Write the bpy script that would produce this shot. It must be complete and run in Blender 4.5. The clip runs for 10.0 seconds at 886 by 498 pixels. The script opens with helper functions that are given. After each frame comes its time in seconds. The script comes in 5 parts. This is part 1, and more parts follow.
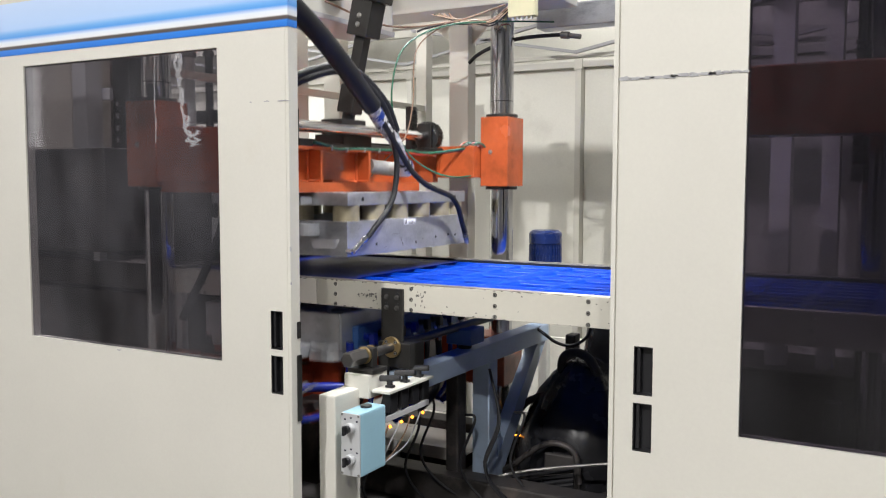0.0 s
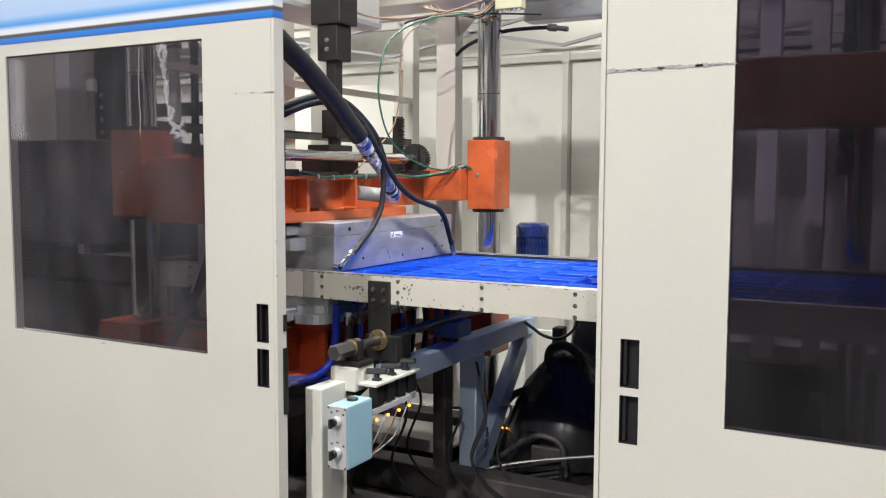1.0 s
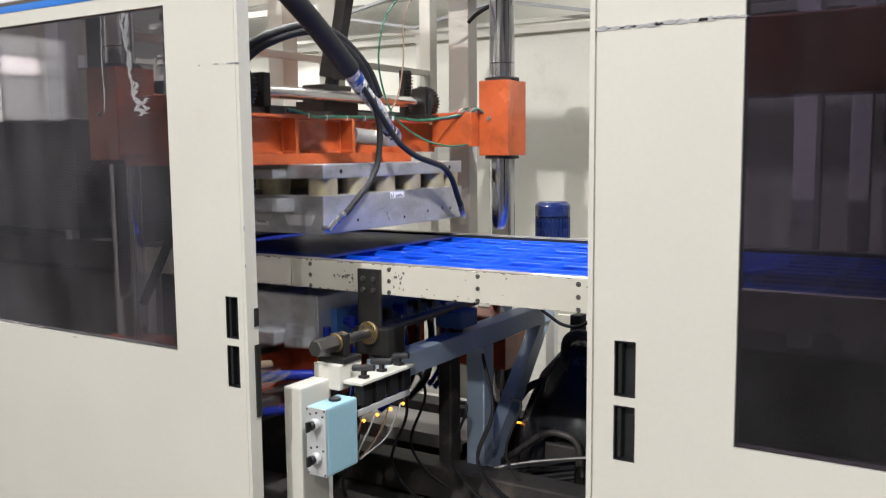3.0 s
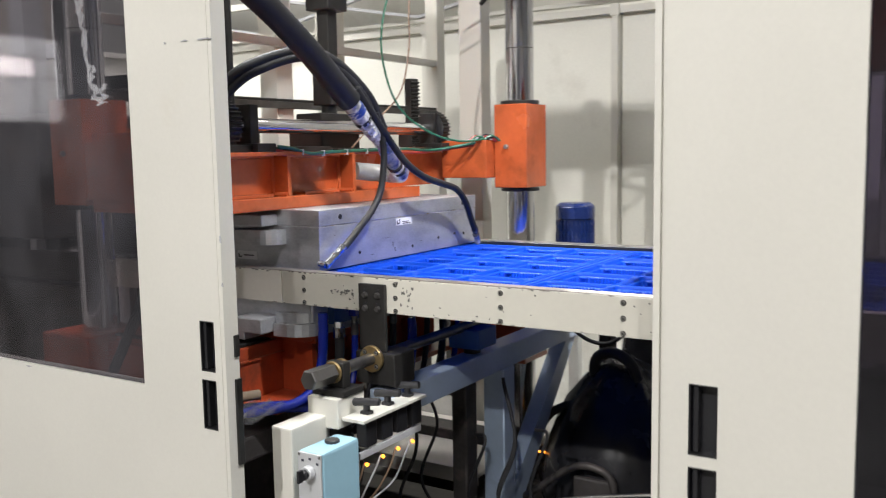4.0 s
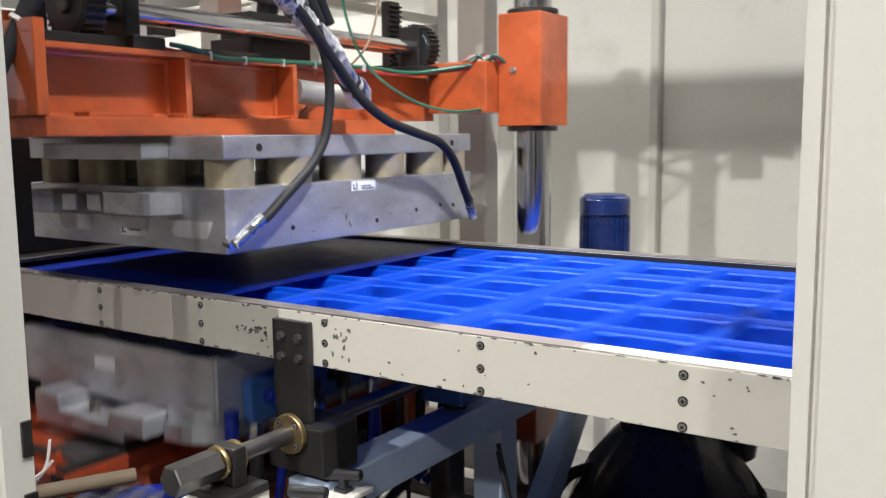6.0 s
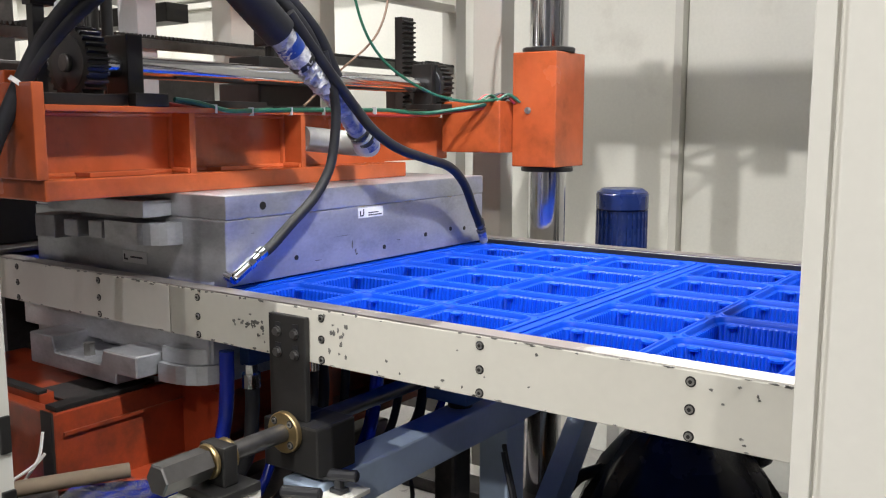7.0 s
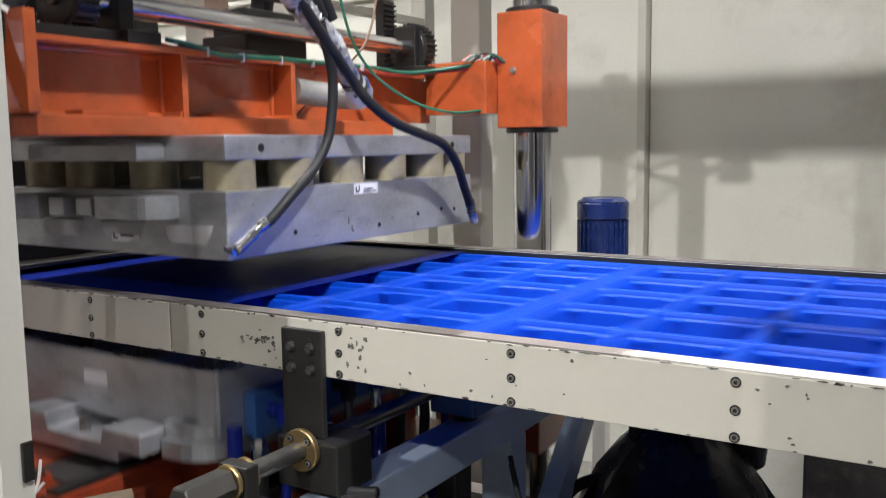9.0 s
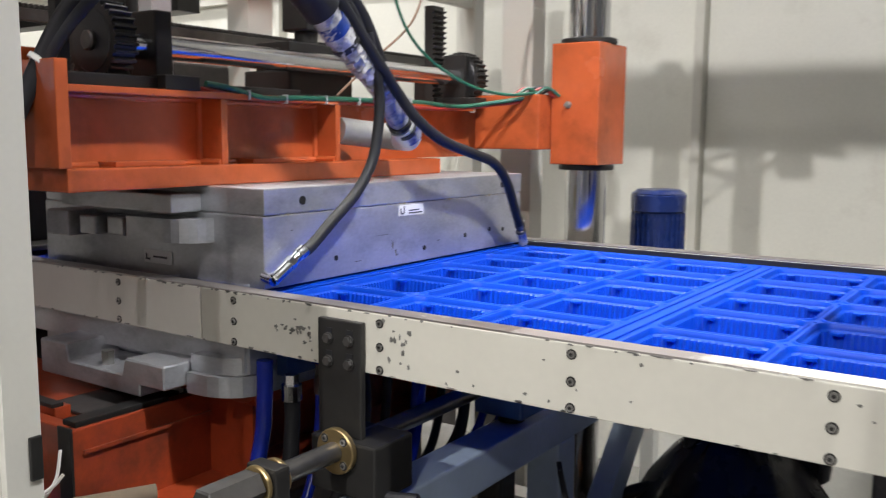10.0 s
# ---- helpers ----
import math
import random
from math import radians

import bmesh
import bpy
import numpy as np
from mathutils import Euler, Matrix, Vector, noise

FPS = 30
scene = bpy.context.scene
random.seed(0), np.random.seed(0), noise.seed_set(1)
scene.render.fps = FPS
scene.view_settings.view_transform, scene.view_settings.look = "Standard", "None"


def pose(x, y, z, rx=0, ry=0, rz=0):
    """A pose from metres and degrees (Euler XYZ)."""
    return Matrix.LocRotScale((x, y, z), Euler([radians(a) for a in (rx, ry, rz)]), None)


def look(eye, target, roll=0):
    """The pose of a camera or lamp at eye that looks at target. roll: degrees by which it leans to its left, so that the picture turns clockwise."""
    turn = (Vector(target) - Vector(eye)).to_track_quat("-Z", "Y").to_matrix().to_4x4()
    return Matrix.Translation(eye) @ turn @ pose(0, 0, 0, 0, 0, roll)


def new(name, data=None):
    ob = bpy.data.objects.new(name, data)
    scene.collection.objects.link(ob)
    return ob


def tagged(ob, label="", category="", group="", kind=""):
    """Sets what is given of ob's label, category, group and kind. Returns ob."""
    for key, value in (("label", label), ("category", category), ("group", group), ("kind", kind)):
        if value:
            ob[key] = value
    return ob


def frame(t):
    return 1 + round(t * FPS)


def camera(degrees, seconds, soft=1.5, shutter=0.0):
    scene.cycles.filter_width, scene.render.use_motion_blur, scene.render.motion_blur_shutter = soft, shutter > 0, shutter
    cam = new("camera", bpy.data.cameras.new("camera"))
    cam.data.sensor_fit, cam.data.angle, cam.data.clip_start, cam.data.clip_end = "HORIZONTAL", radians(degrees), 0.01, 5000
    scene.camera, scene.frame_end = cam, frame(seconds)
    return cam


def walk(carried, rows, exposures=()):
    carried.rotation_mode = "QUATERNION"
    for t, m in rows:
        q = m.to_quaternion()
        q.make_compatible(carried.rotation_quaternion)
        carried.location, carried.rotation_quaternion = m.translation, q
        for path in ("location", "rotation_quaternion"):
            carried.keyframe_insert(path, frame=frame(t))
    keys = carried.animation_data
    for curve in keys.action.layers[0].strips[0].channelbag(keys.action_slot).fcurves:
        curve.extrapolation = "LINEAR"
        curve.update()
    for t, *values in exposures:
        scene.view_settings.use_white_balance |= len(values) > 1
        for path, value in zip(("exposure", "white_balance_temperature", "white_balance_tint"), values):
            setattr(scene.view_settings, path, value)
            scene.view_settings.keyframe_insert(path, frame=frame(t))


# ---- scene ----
cam = camera(53.3, 10.0, soft=1.15, shutter=0.5)
PATH = [
    (0, (1.37, -2.81, 1.467), (0.392, -1.072, 1.315), 0.1),
    (0.5, (1.373, -2.807, 1.464), (0.409, -1.061, 1.308), 0.2),
    (1, (1.367, -2.802, 1.464), (0.415, -1.051, 1.297), 0.2),
    (1.5, (1.372, -2.787, 1.461), (0.428, -1.032, 1.288), -0.2),
    (2, (1.417, -2.715, 1.461), (0.435, -0.983, 1.27), -0.3),
    (2.5, (1.469, -2.594, 1.461), (0.429, -0.899, 1.249), 0.0),
    (2.7, (1.458, -2.537, 1.470), (0.405, -0.852, 1.250), -0.2),
    (3.8, (1.151, -2.179, 1.456), (0.129, -0.473, 1.239), -1.6),
    (4, (1.13, -2.09, 1.452), (0.074, -0.406, 1.231), -1.0),
    (4.5, (1.103, -1.831, 1.455), (-0.046, -0.207, 1.246), 0.7),
    (5, (0.978, -1.608, 1.435), (-0.166, 0.017, 1.21), 0.3),
    (5.5, (0.819, -1.443, 1.431), (-0.256, 0.231, 1.227), -1.7),
    (5.8, (0.763, -1.316, 1.419), (-0.295, 0.364, 1.171), -1.4),
    (6, (0.765, -1.242, 1.418), (-0.345, 0.402, 1.162), -0.6),
    (6.2, (0.769, -1.198, 1.420), (-0.371, 0.423, 1.150), -0.3),
    (7.3, (0.760, -1.157, 1.411), (-0.397, 0.453, 1.138), 0.1),
    (7.5, (0.765, -1.148, 1.409), (-0.4, 0.456, 1.139), 0.0),
    (8, (0.752, -1.164, 1.41), (-0.409, 0.443, 1.142), 0.1),
    (8.5, (0.713, -1.187, 1.405), (-0.403, 0.452, 1.141), 0.2),
    (9, (0.639, -1.222, 1.398), (-0.413, 0.463, 1.161), -0.8),
    (9.5, (0.586, -1.217, 1.389), (-0.44, 0.482, 1.149), -0.8),
    (10, (0.545, -1.12, 1.373), (-0.577, 0.516, 1.119), 0.4),
]
walk(cam, [(t, look(eye, target, roll)) for t, eye, target, roll in PATH],
     exposures=[(0, 0.40), (5.5, 0.40), (6.0, 0.40), (7.5, 0.32), (8.5, 0.28), (9.0, 0.22), (10.0, 0.24)])

# ---------------------------------------------------------------- world, lamps, exposure
world = bpy.data.worlds.new("hall_air")
scene.world = world
world.use_nodes = True
world.node_tree.nodes["Background"].inputs[0].default_value = (0.9, 0.93, 1.0, 1)
world.node_tree.nodes["Background"].inputs[1].default_value = 0.2


def area(name, eye, target, sx, sy, watts, colour=(1.0, 0.98, 0.965), spread=180):
    data = bpy.data.lights.new(name, "AREA")
    data.shape, data.size, data.size_y, data.energy, data.color = "RECTANGLE", sx, sy, watts, colour
    data.spread = radians(spread)
    ob = new(name, data)
    ob.matrix_world = look(eye, target)
    return ob


# Unseen floods: one fits the wall's shadow band, one reaches under the conveyor.
area("hall_floodlight", (-0.15, -8.0, 6.6), (-0.3, 1.0, 1.2), 0.16, 0.16, 440)
area("hall_floodlight", (3.6, -8.0, 6.6), (-0.3, 1.0, 1.0), 0.2, 0.2, 200)
# Unseen overhead fill, added to brighten doors, press and rear walls.
area("unseen_overhead_light", (-1.0, -3.6, 5.2), (-1.0, -3.4, 0.0), 3.0, 1.0, 26)
area("unseen_overhead_light", (2.5, -3.6, 5.2), (2.2, -3.2, 0.0), 3.0, 1.0, 34)
area("unseen_overhead_light", (-2.2, 0.9, 5.2), (-1.5, 0.1, 0.0), 1.5, 0.3, 78, spread=80)
area("unseen_overhead_light", (-4.2, 1.8, 5.2), (-4.3, 2.2, 0.0), 1.5, 0.3, 75, spread=90)
# This one is placed from the hose's shadow on the mould face.
area("unseen_overhead_light", (1.95, -0.25, 5.2), (-0.45, 0.7, 1.1), 0.26, 0.26, 20, (0.97, 0.98, 1.0), 46)
area("unseen_overhead_light", (-0.4, 4.35, 5.2), (-0.4, 5.2, 2.9), 3.0, 0.2, 26, spread=60)

# ---------------------------------------------------------------- materials


def material(name, colour, rough=0.5, metal=0.0, var=0.12, scale=6.0, bump=0.05, fine=60.0, coat=0.0, dirt=None, dirt_at=(0.6, 0.75), dirt_scale=3.0, stretch=None, spec=0.5, worn_x=None):
    """Procedural surface: base colour with two scales of variation, roughness variation, bump and stains."""
    m = bpy.data.materials.new(name)
    m.use_nodes = True
    nt = m.node_tree
    b = nt.nodes["Principled BSDF"]
    tc = nt.nodes.new("ShaderNodeTexCoord")
    mp = nt.nodes.new("ShaderNodeMapping")
    if stretch:
        mp.inputs["Scale"].default_value = stretch
    nt.links.new(tc.outputs["Object"], mp.inputs[0])
    n1 = nt.nodes.new("ShaderNodeTexNoise")
    n1.inputs["Scale"].default_value, n1.inputs["Detail"].default_value = scale, 6
    n2 = nt.nodes.new("ShaderNodeTexNoise")
    n2.inputs["Scale"].default_value, n2.inputs["Detail"].default_value = fine, 4
    for n in (n1, n2):
        nt.links.new(mp.outputs[0], n.inputs["Vector"])
    add = nt.nodes.new("ShaderNodeMath")
    add.operation = "MULTIPLY_ADD"
    add.inputs[1].default_value = 0.35
    nt.links.new(n2.outputs[0], add.inputs[0])
    nt.links.new(n1.outputs[0], add.inputs[2])
    ramp = nt.nodes.new("ShaderNodeValToRGB")
    c = colour
    ramp.color_ramp.elements[0].position, ramp.color_ramp.elements[1].position = 0.4, 0.95
    ramp.color_ramp.elements[0].color = (*[max(0, v * (1 - var)) for v in c], 1)
    ramp.color_ramp.elements[1].color = (*[min(1, v * (1 + var)) for v in c], 1)
    nt.links.new(add.outputs[0], ramp.inputs[0])
    out = ramp.outputs[0]
    if dirt:
        n3 = nt.nodes.new("ShaderNodeTexNoise")
        n3.inputs["Scale"].default_value, n3.inputs["Detail"].default_value, n3.inputs["Roughness"].default_value = dirt_scale, 8, 0.65
        nt.links.new(mp.outputs[0], n3.inputs["Vector"])
        r3 = nt.nodes.new("ShaderNodeValToRGB")
        r3.color_ramp.elements[0].position, r3.color_ramp.elements[1].position = dirt_at
        nt.links.new(n3.outputs[0], r3.inputs[0])
        if worn_x:
            sx = nt.nodes.new("ShaderNodeSeparateXYZ")
            nt.links.new(tc.outputs["Object"], sx.inputs[0])
            wx = nt.nodes.new("ShaderNodeMapRange")
            wx.inputs["From Min"].default_value, wx.inputs["From Max"].default_value = worn_x
            wx.inputs["To Min"].default_value, wx.inputs["To Max"].default_value = 0.42, 0.0
            nt.links.new(sx.outputs["X"], wx.inputs[0])
            ad = nt.nodes.new("ShaderNodeMath")
            nt.links.new(wx.outputs[0], ad.inputs[0])
            nt.links.new(n3.outputs[0], ad.inputs[1])
            nt.links.new(ad.outputs[0], r3.inputs[0])
        mix = nt.nodes.new("ShaderNodeMixRGB")
        mix.inputs[2].default_value = (*dirt, 1)
        nt.links.new(r3.outputs[0], mix.inputs[0])
        nt.links.new(out, mix.inputs[1])
        out = mix.outputs[0]
    nt.links.new(out, b.inputs["Base Color"])
    rr = nt.nodes.new("ShaderNodeMapRange")
    rr.inputs["To Min"].default_value, rr.inputs["To Max"].default_value = max(0.02, rough - 0.1), min(1, rough + 0.1)
    nt.links.new(n1.outputs[0], rr.inputs[0])
    nt.links.new(rr.outputs[0], b.inputs["Roughness"])
    b.inputs["Metallic"].default_value = metal
    b.inputs["Specular IOR Level"].default_value = spec
    b.inputs["Coat Weight"].default_value = coat
    if bump:
        bp = nt.nodes.new("ShaderNodeBump")
        bp.inputs["Strength"].default_value, bp.inputs["Distance"].default_value = bump, 0.004
        nt.links.new(add.outputs[0], bp.inputs["Height"])
        nt.links.new(bp.outputs[0], b.inputs["Normal"])
    return m


def glow(name, colour, strength):
    m = bpy.data.materials.new(name)
    m.use_nodes = True
    b = m.node_tree.nodes["Principled BSDF"]
    b.inputs["Base Color"].default_value = (*colour, 1)
    b.inputs["Emission Color"].default_value = (*colour, 1)
    b.inputs["Emission Strength"].default_value = strength
    return m


def tinted_glass(name, tint, haze=0.03, veil=(0.50, 0.50, 0.55)):
    """Thin tinted acrylic: see-through with a coloured tint, and a mirror-like gloss."""
    m = bpy.data.materials.new(name)
    m.use_nodes = True
    nt = m.node_tree
    nt.nodes.remove(nt.nodes["Principled BSDF"])
    tr = nt.nodes.new("ShaderNodeBsdfTransparent")
    tr.inputs[0].default_value = (*tint, 1)
    gl = nt.nodes.new("ShaderNodeBsdfGlossy")
    gl.inputs["Roughness"].default_value = 0.04
    lw = nt.nodes.new("ShaderNodeLayerWeight")
    lw.inputs[0].default_value = 0.5
    pw = nt.nodes.new("ShaderNodeMath")
    pw.operation, pw.inputs[1].default_value = "POWER", 4.0
    fr = nt.nodes.new("ShaderNodeMath")
    fr.operation, fr.inputs[1].default_value, fr.inputs[2].default_value = "MULTIPLY_ADD", 0.7, 0.03
    nt.links.new(lw.outputs["Facing"], pw.inputs[0])
    nt.links.new(pw.outputs[0], fr.inputs[0])
    mx = nt.nodes.new("ShaderNodeMixShader")
    nt.links.new(fr.outputs[0], mx.inputs[0])
    nt.links.new(tr.outputs[0], mx.inputs[1])
    nt.links.new(gl.outputs[0], mx.inputs[2])
    hz = nt.nodes.new("ShaderNodeBsdfDiffuse")
    hz.inputs[0].default_value = (*veil, 1)
    tc = nt.nodes.new("ShaderNodeTexCoord")
    mp = nt.nodes.new("ShaderNodeMapping")
    mp.inputs["Scale"].default_value = (2.5, 1, 1.2)
    nz = nt.nodes.new("ShaderNodeTexNoise")
    nz.inputs["Scale"].default_value, nz.inputs["Detail"].default_value = 2.0, 8
    rg = nt.nodes.new("ShaderNodeMapRange")
    rg.inputs["From Min"].default_value, rg.inputs["From Max"].default_value = 0.35, 0.75
    rg.inputs["To Min"].default_value, rg.inputs["To Max"].default_value = haze * 0.2, haze
    m2 = nt.nodes.new("ShaderNodeMixShader")
    nt.links.new(tc.outputs["Object"], mp.inputs[0])
    nt.links.new(mp.outputs[0], nz.inputs["Vector"])
    nt.links.new(nz.outputs[0], rg.inputs[0])
    nt.links.new(rg.outputs[0], m2.inputs[0])
    nt.links.new(mx.outputs[0], m2.inputs[1])
    nt.links.new(hz.outputs[0], m2.inputs[2])
    nt.links.new(m2.outputs[0], nt.nodes["Material Output"].inputs[0])
    return m


def translucent_plastic(m, colour, share):
    """Let a share of the light through a thin coloured sheet."""
    nt = m.node_tree
    tl = nt.nodes.new("ShaderNodeBsdfTranslucent")
    tl.inputs[0].default_value = (*colour, 1)
    mx = nt.nodes.new("ShaderNodeMixShader")
    mx.inputs[0].default_value = share
    nt.links.new(nt.nodes["Principled BSDF"].outputs[0], mx.inputs[1])
    nt.links.new(tl.outputs[0], mx.inputs[2])
    nt.links.new(mx.outputs[0], nt.nodes["Material Output"].inputs[0])
    return m


CREAM = material("cream_paint", (0.62, 0.605, 0.545), 0.38, var=0.05, scale=1.5, bump=0.02, fine=120, dirt=(0.55, 0.5, 0.4), dirt_at=(0.62, 0.95), dirt_scale=1.2)
# For unseen hall walls and ceiling; this grey sets how much light bounces.
HALLM = material("grey_hall_paint", (0.45, 0.46, 0.48), 0.6, var=0.08, scale=0.8, bump=0.02)
WALLM = material("wall_paint", (0.74, 0.73, 0.66), 0.5, var=0.09, scale=1.1, bump=0.05, dirt=(0.44, 0.41, 0.34), dirt_at=(0.54, 0.86), dirt_scale=1.3)
RAILP = material("chipped_cream_paint", (0.56, 0.54, 0.47), 0.42, var=0.06, scale=3, bump=0.05, dirt=(0.10, 0.09, 0.075), dirt_at=(0.685, 0.70), dirt_scale=11)
ORANGE = material("orange_paint", (0.46, 0.094, 0.028), 0.24, var=0.24, scale=5, bump=0.22, fine=30, coat=0.5, dirt=(0.20, 0.05, 0.018), dirt_at=(0.52, 0.78), dirt_scale=6)
# The same orange with the shade below the conveyor put in, plus stains.
DORANGE = material("darkened_orange_paint", (0.36, 0.055, 0.017), 0.32, var=0.25, scale=5, bump=0.2, coat=0.3, dirt=(0.07, 0.022, 0.014), dirt_at=(0.45, 0.72), dirt_scale=5)
ALU = material("milled_aluminium", (0.50, 0.51, 0.53), 0.40, metal=0.75, var=0.22, scale=7, bump=0.10, fine=90, dirt=(0.24, 0.24, 0.26), dirt_at=(0.5, 0.78), dirt_scale=6, stretch=(1, 1, 1.8))
CHROME = material("chrome", (0.70, 0.70, 0.72), 0.13, metal=1.0, var=0.05, scale=8, bump=0.0, stretch=(1, 1, 0.1))
HARDCHROME = material("worn_hard_chrome", (0.64, 0.64, 0.66), 0.11, metal=1.0, var=0.08, scale=8, bump=0.0, stretch=(6, 6, 0.1))
DSTEEL = material("dark_oiled_steel", (0.13, 0.125, 0.12), 0.36, metal=0.85, var=0.3, scale=14, bump=0.06)
STEEL = material("dull_steel", (0.34, 0.33, 0.31), 0.38, metal=0.9, var=0.2, scale=9, bump=0.05)
RAILTOP = material("worn_steel_edge", (0.36, 0.33, 0.31), 0.35, metal=0.8, var=0.25, scale=14, bump=0.05, dirt=(0.75, 0.72, 0.66), dirt_at=(0.66, 0.70), dirt_scale=9)
EDGEW = material("worn_white_edge", (0.60, 0.575, 0.52), 0.4, var=0.08, scale=9, bump=0.04, dirt=(0.22, 0.20, 0.19), dirt_at=(0.62, 0.72), dirt_scale=9, worn_x=(0.02, 0.42))
YELLOWP = material("pale_yellow_plastic", (0.58, 0.55, 0.36), 0.45, var=0.06, scale=9, bump=0.02)
WHITEP = material("white_edge_paint", (0.74, 0.71, 0.66), 0.4, var=0.06, scale=8, bump=0.04, dirt=(0.3, 0.26, 0.24), dirt_at=(0.66, 0.72), dirt_scale=12)
BLACK = material("blackened_steel", (0.022, 0.021, 0.020), 0.42, metal=0.3, var=0.3, scale=10, bump=0.06)
RUBBER = material("black_rubber", (0.018, 0.018, 0.020), 0.52, spec=0.28, var=0.25, scale=14, bump=0.08, fine=140)
DARK = material("grimy_dark_metal", (0.05, 0.045, 0.043), 0.5, metal=0.2, var=0.5, scale=7, bump=0.15, dirt=(0.17, 0.14, 0.12), dirt_at=(0.55, 0.8), dirt_scale=5)
BLUE = translucent_plastic(material("blue_plastic", (0.001, 0.060, 0.52), 0.44, var=0.1, scale=5, bump=0.015, spec=0.24), (0.001, 0.05, 0.58), 0.05)
# The sheet's blue made darker: the mould's shade is in the colour.
BLUEFILM = material("shaded_blue_film", (0.001, 0.010, 0.15), 0.45, var=0.1, scale=3, bump=0.03, spec=0.12)
MOTORB = material("blue_enamel", (0.009, 0.023, 0.115), 0.28, var=0.2, scale=9, bump=0.04, coat=0.3)
FRAMEB = material("grey_blue_paint", (0.38, 0.47, 0.59), 0.36, var=0.12, scale=5, bump=0.04, dirt=(0.12, 0.13, 0.15), dirt_at=(0.6, 0.85), dirt_scale=4)
BOXB = material("light_blue_enamel", (0.30, 0.50, 0.60), 0.45, var=0.06, scale=8, bump=0.03)
PIPE = material("dull_galvanised", (0.30, 0.29, 0.27), 0.5, metal=0.4, var=0.2, scale=12, bump=0.06)
PLATE = material("grey_panel", (0.55, 0.56, 0.57), 0.4, metal=0.3, var=0.06, scale=10, bump=0.02)
BRONZE = material("bronze", (0.42, 0.31, 0.15), 0.32, metal=0.9, var=0.2, scale=20, bump=0.05)
SPRING = material("dull_brass_sleeve", (0.40, 0.35, 0.24), 0.45, metal=0.5, var=0.25, scale=12, bump=0.05)
PLUG = material("grey_plug", (0.50, 0.50, 0.52), 0.45, var=0.1, scale=8, bump=0.03)
BLUETAPE = material("blue_tape", (0.015, 0.045, 0.22), 0.32, var=0.4, scale=30, bump=0.3, dirt=(0.30, 0.31, 0.34), dirt_at=(0.47, 0.56), dirt_scale=22)
FILM = material("clear_tape_wrap", (0.50, 0.49, 0.48), 0.25, metal=0.1, var=0.4, scale=40, bump=1.0, fine=70, dirt=(0.20, 0.20, 0.22), dirt_at=(0.52, 0.66), dirt_scale=30)
FILMT = tinted_glass("torn_clear_film", (0.92, 0.92, 0.93), 0.30, (0.80, 0.80, 0.82))
FILMW = tinted_glass("crumpled_clear_film", (0.93, 0.93, 0.94), 0.10, (0.8, 0.8, 0.82))
GREEN = material("green_wire", (0.015, 0.105, 0.06), 0.4, var=0.1, bump=0)
REDW = material("red_wire", (0.30, 0.02, 0.015), 0.4, var=0.1, bump=0)
COPPERW = material("pale_copper_wire", (0.50, 0.36, 0.26), 0.35, var=0.2, bump=0)
BROWNW = material("brown_wire", (0.22, 0.14, 0.09), 0.4, var=0.1, bump=0)
BLUEHOSE = material("blue_hose", (0.005, 0.016, 0.22), 0.22, var=0.15, scale=20, bump=0.05)
BLUEBOX = material("blue_mould_side", (0.03, 0.09, 0.26), 0.4, var=0.2, scale=6, bump=0.05)
CONCRETE = material("oily_concrete", (0.19, 0.18, 0.165), 0.55, var=0.3, scale=2.5, bump=0.1, dirt=(0.06, 0.055, 0.05), dirt_at=(0.5, 0.75), dirt_scale=1.5)
GREYPOST = material("grey_frame_paint", (0.40, 0.40, 0.41), 0.45, var=0.1, scale=4, bump=0.03)
BROWNBOX = material("dull_brown_steel", (0.36, 0.33, 0.29), 0.5, var=0.25, scale=3, bump=0.05, stretch=(2, 1, 0.3), dirt=(0.09, 0.08, 0.07), dirt_at=(0.5, 0.8), dirt_scale=3)
CARD = material("brown_cardboard", (0.20, 0.15, 0.10), 0.8, var=0.15, scale=9, bump=0.05)
LABELM = material("label_paper", (0.78, 0.78, 0.80), 0.5, var=0.03, bump=0)
INK = material("dark_ink", (0.05, 0.05, 0.07), 0.5, var=0.1, bump=0)
CHIP = material("bare_primer", (0.36, 0.36, 0.37), 0.6, var=0.25, scale=30, bump=0.05)
CHIPD = material("bare_grey_metal", (0.13, 0.125, 0.115), 0.5, var=0.4, scale=60, bump=0.05)
PUMPM = material("black_film", (0.016, 0.016, 0.018), 0.26, spec=0.35, var=0.5, scale=6, bump=0.5, fine=18)
BLACKP = material("black_plastic", (0.014, 0.014, 0.016), 0.35, var=0.2, scale=20, bump=0.03)
GLASS = tinted_glass("tinted_acrylic", (0.535, 0.52, 0.545), 0.085)
GLASS_DARK = tinted_glass("dark_tinted_acrylic", (0.275, 0.25, 0.305), 0.03)
LED = glow("amber_lamp", (1.0, 0.33, 0.03), 2.5)
PANE = glow("glow_pane", (0.95, 0.93, 0.94), 3.0)
PANE_BRIGHT = glow("bright_glow_pane", (1.0, 0.90, 0.90), 10.0)
TUBE = glow("lamp_tube", (1.0, 0.97, 0.93), 8.0)


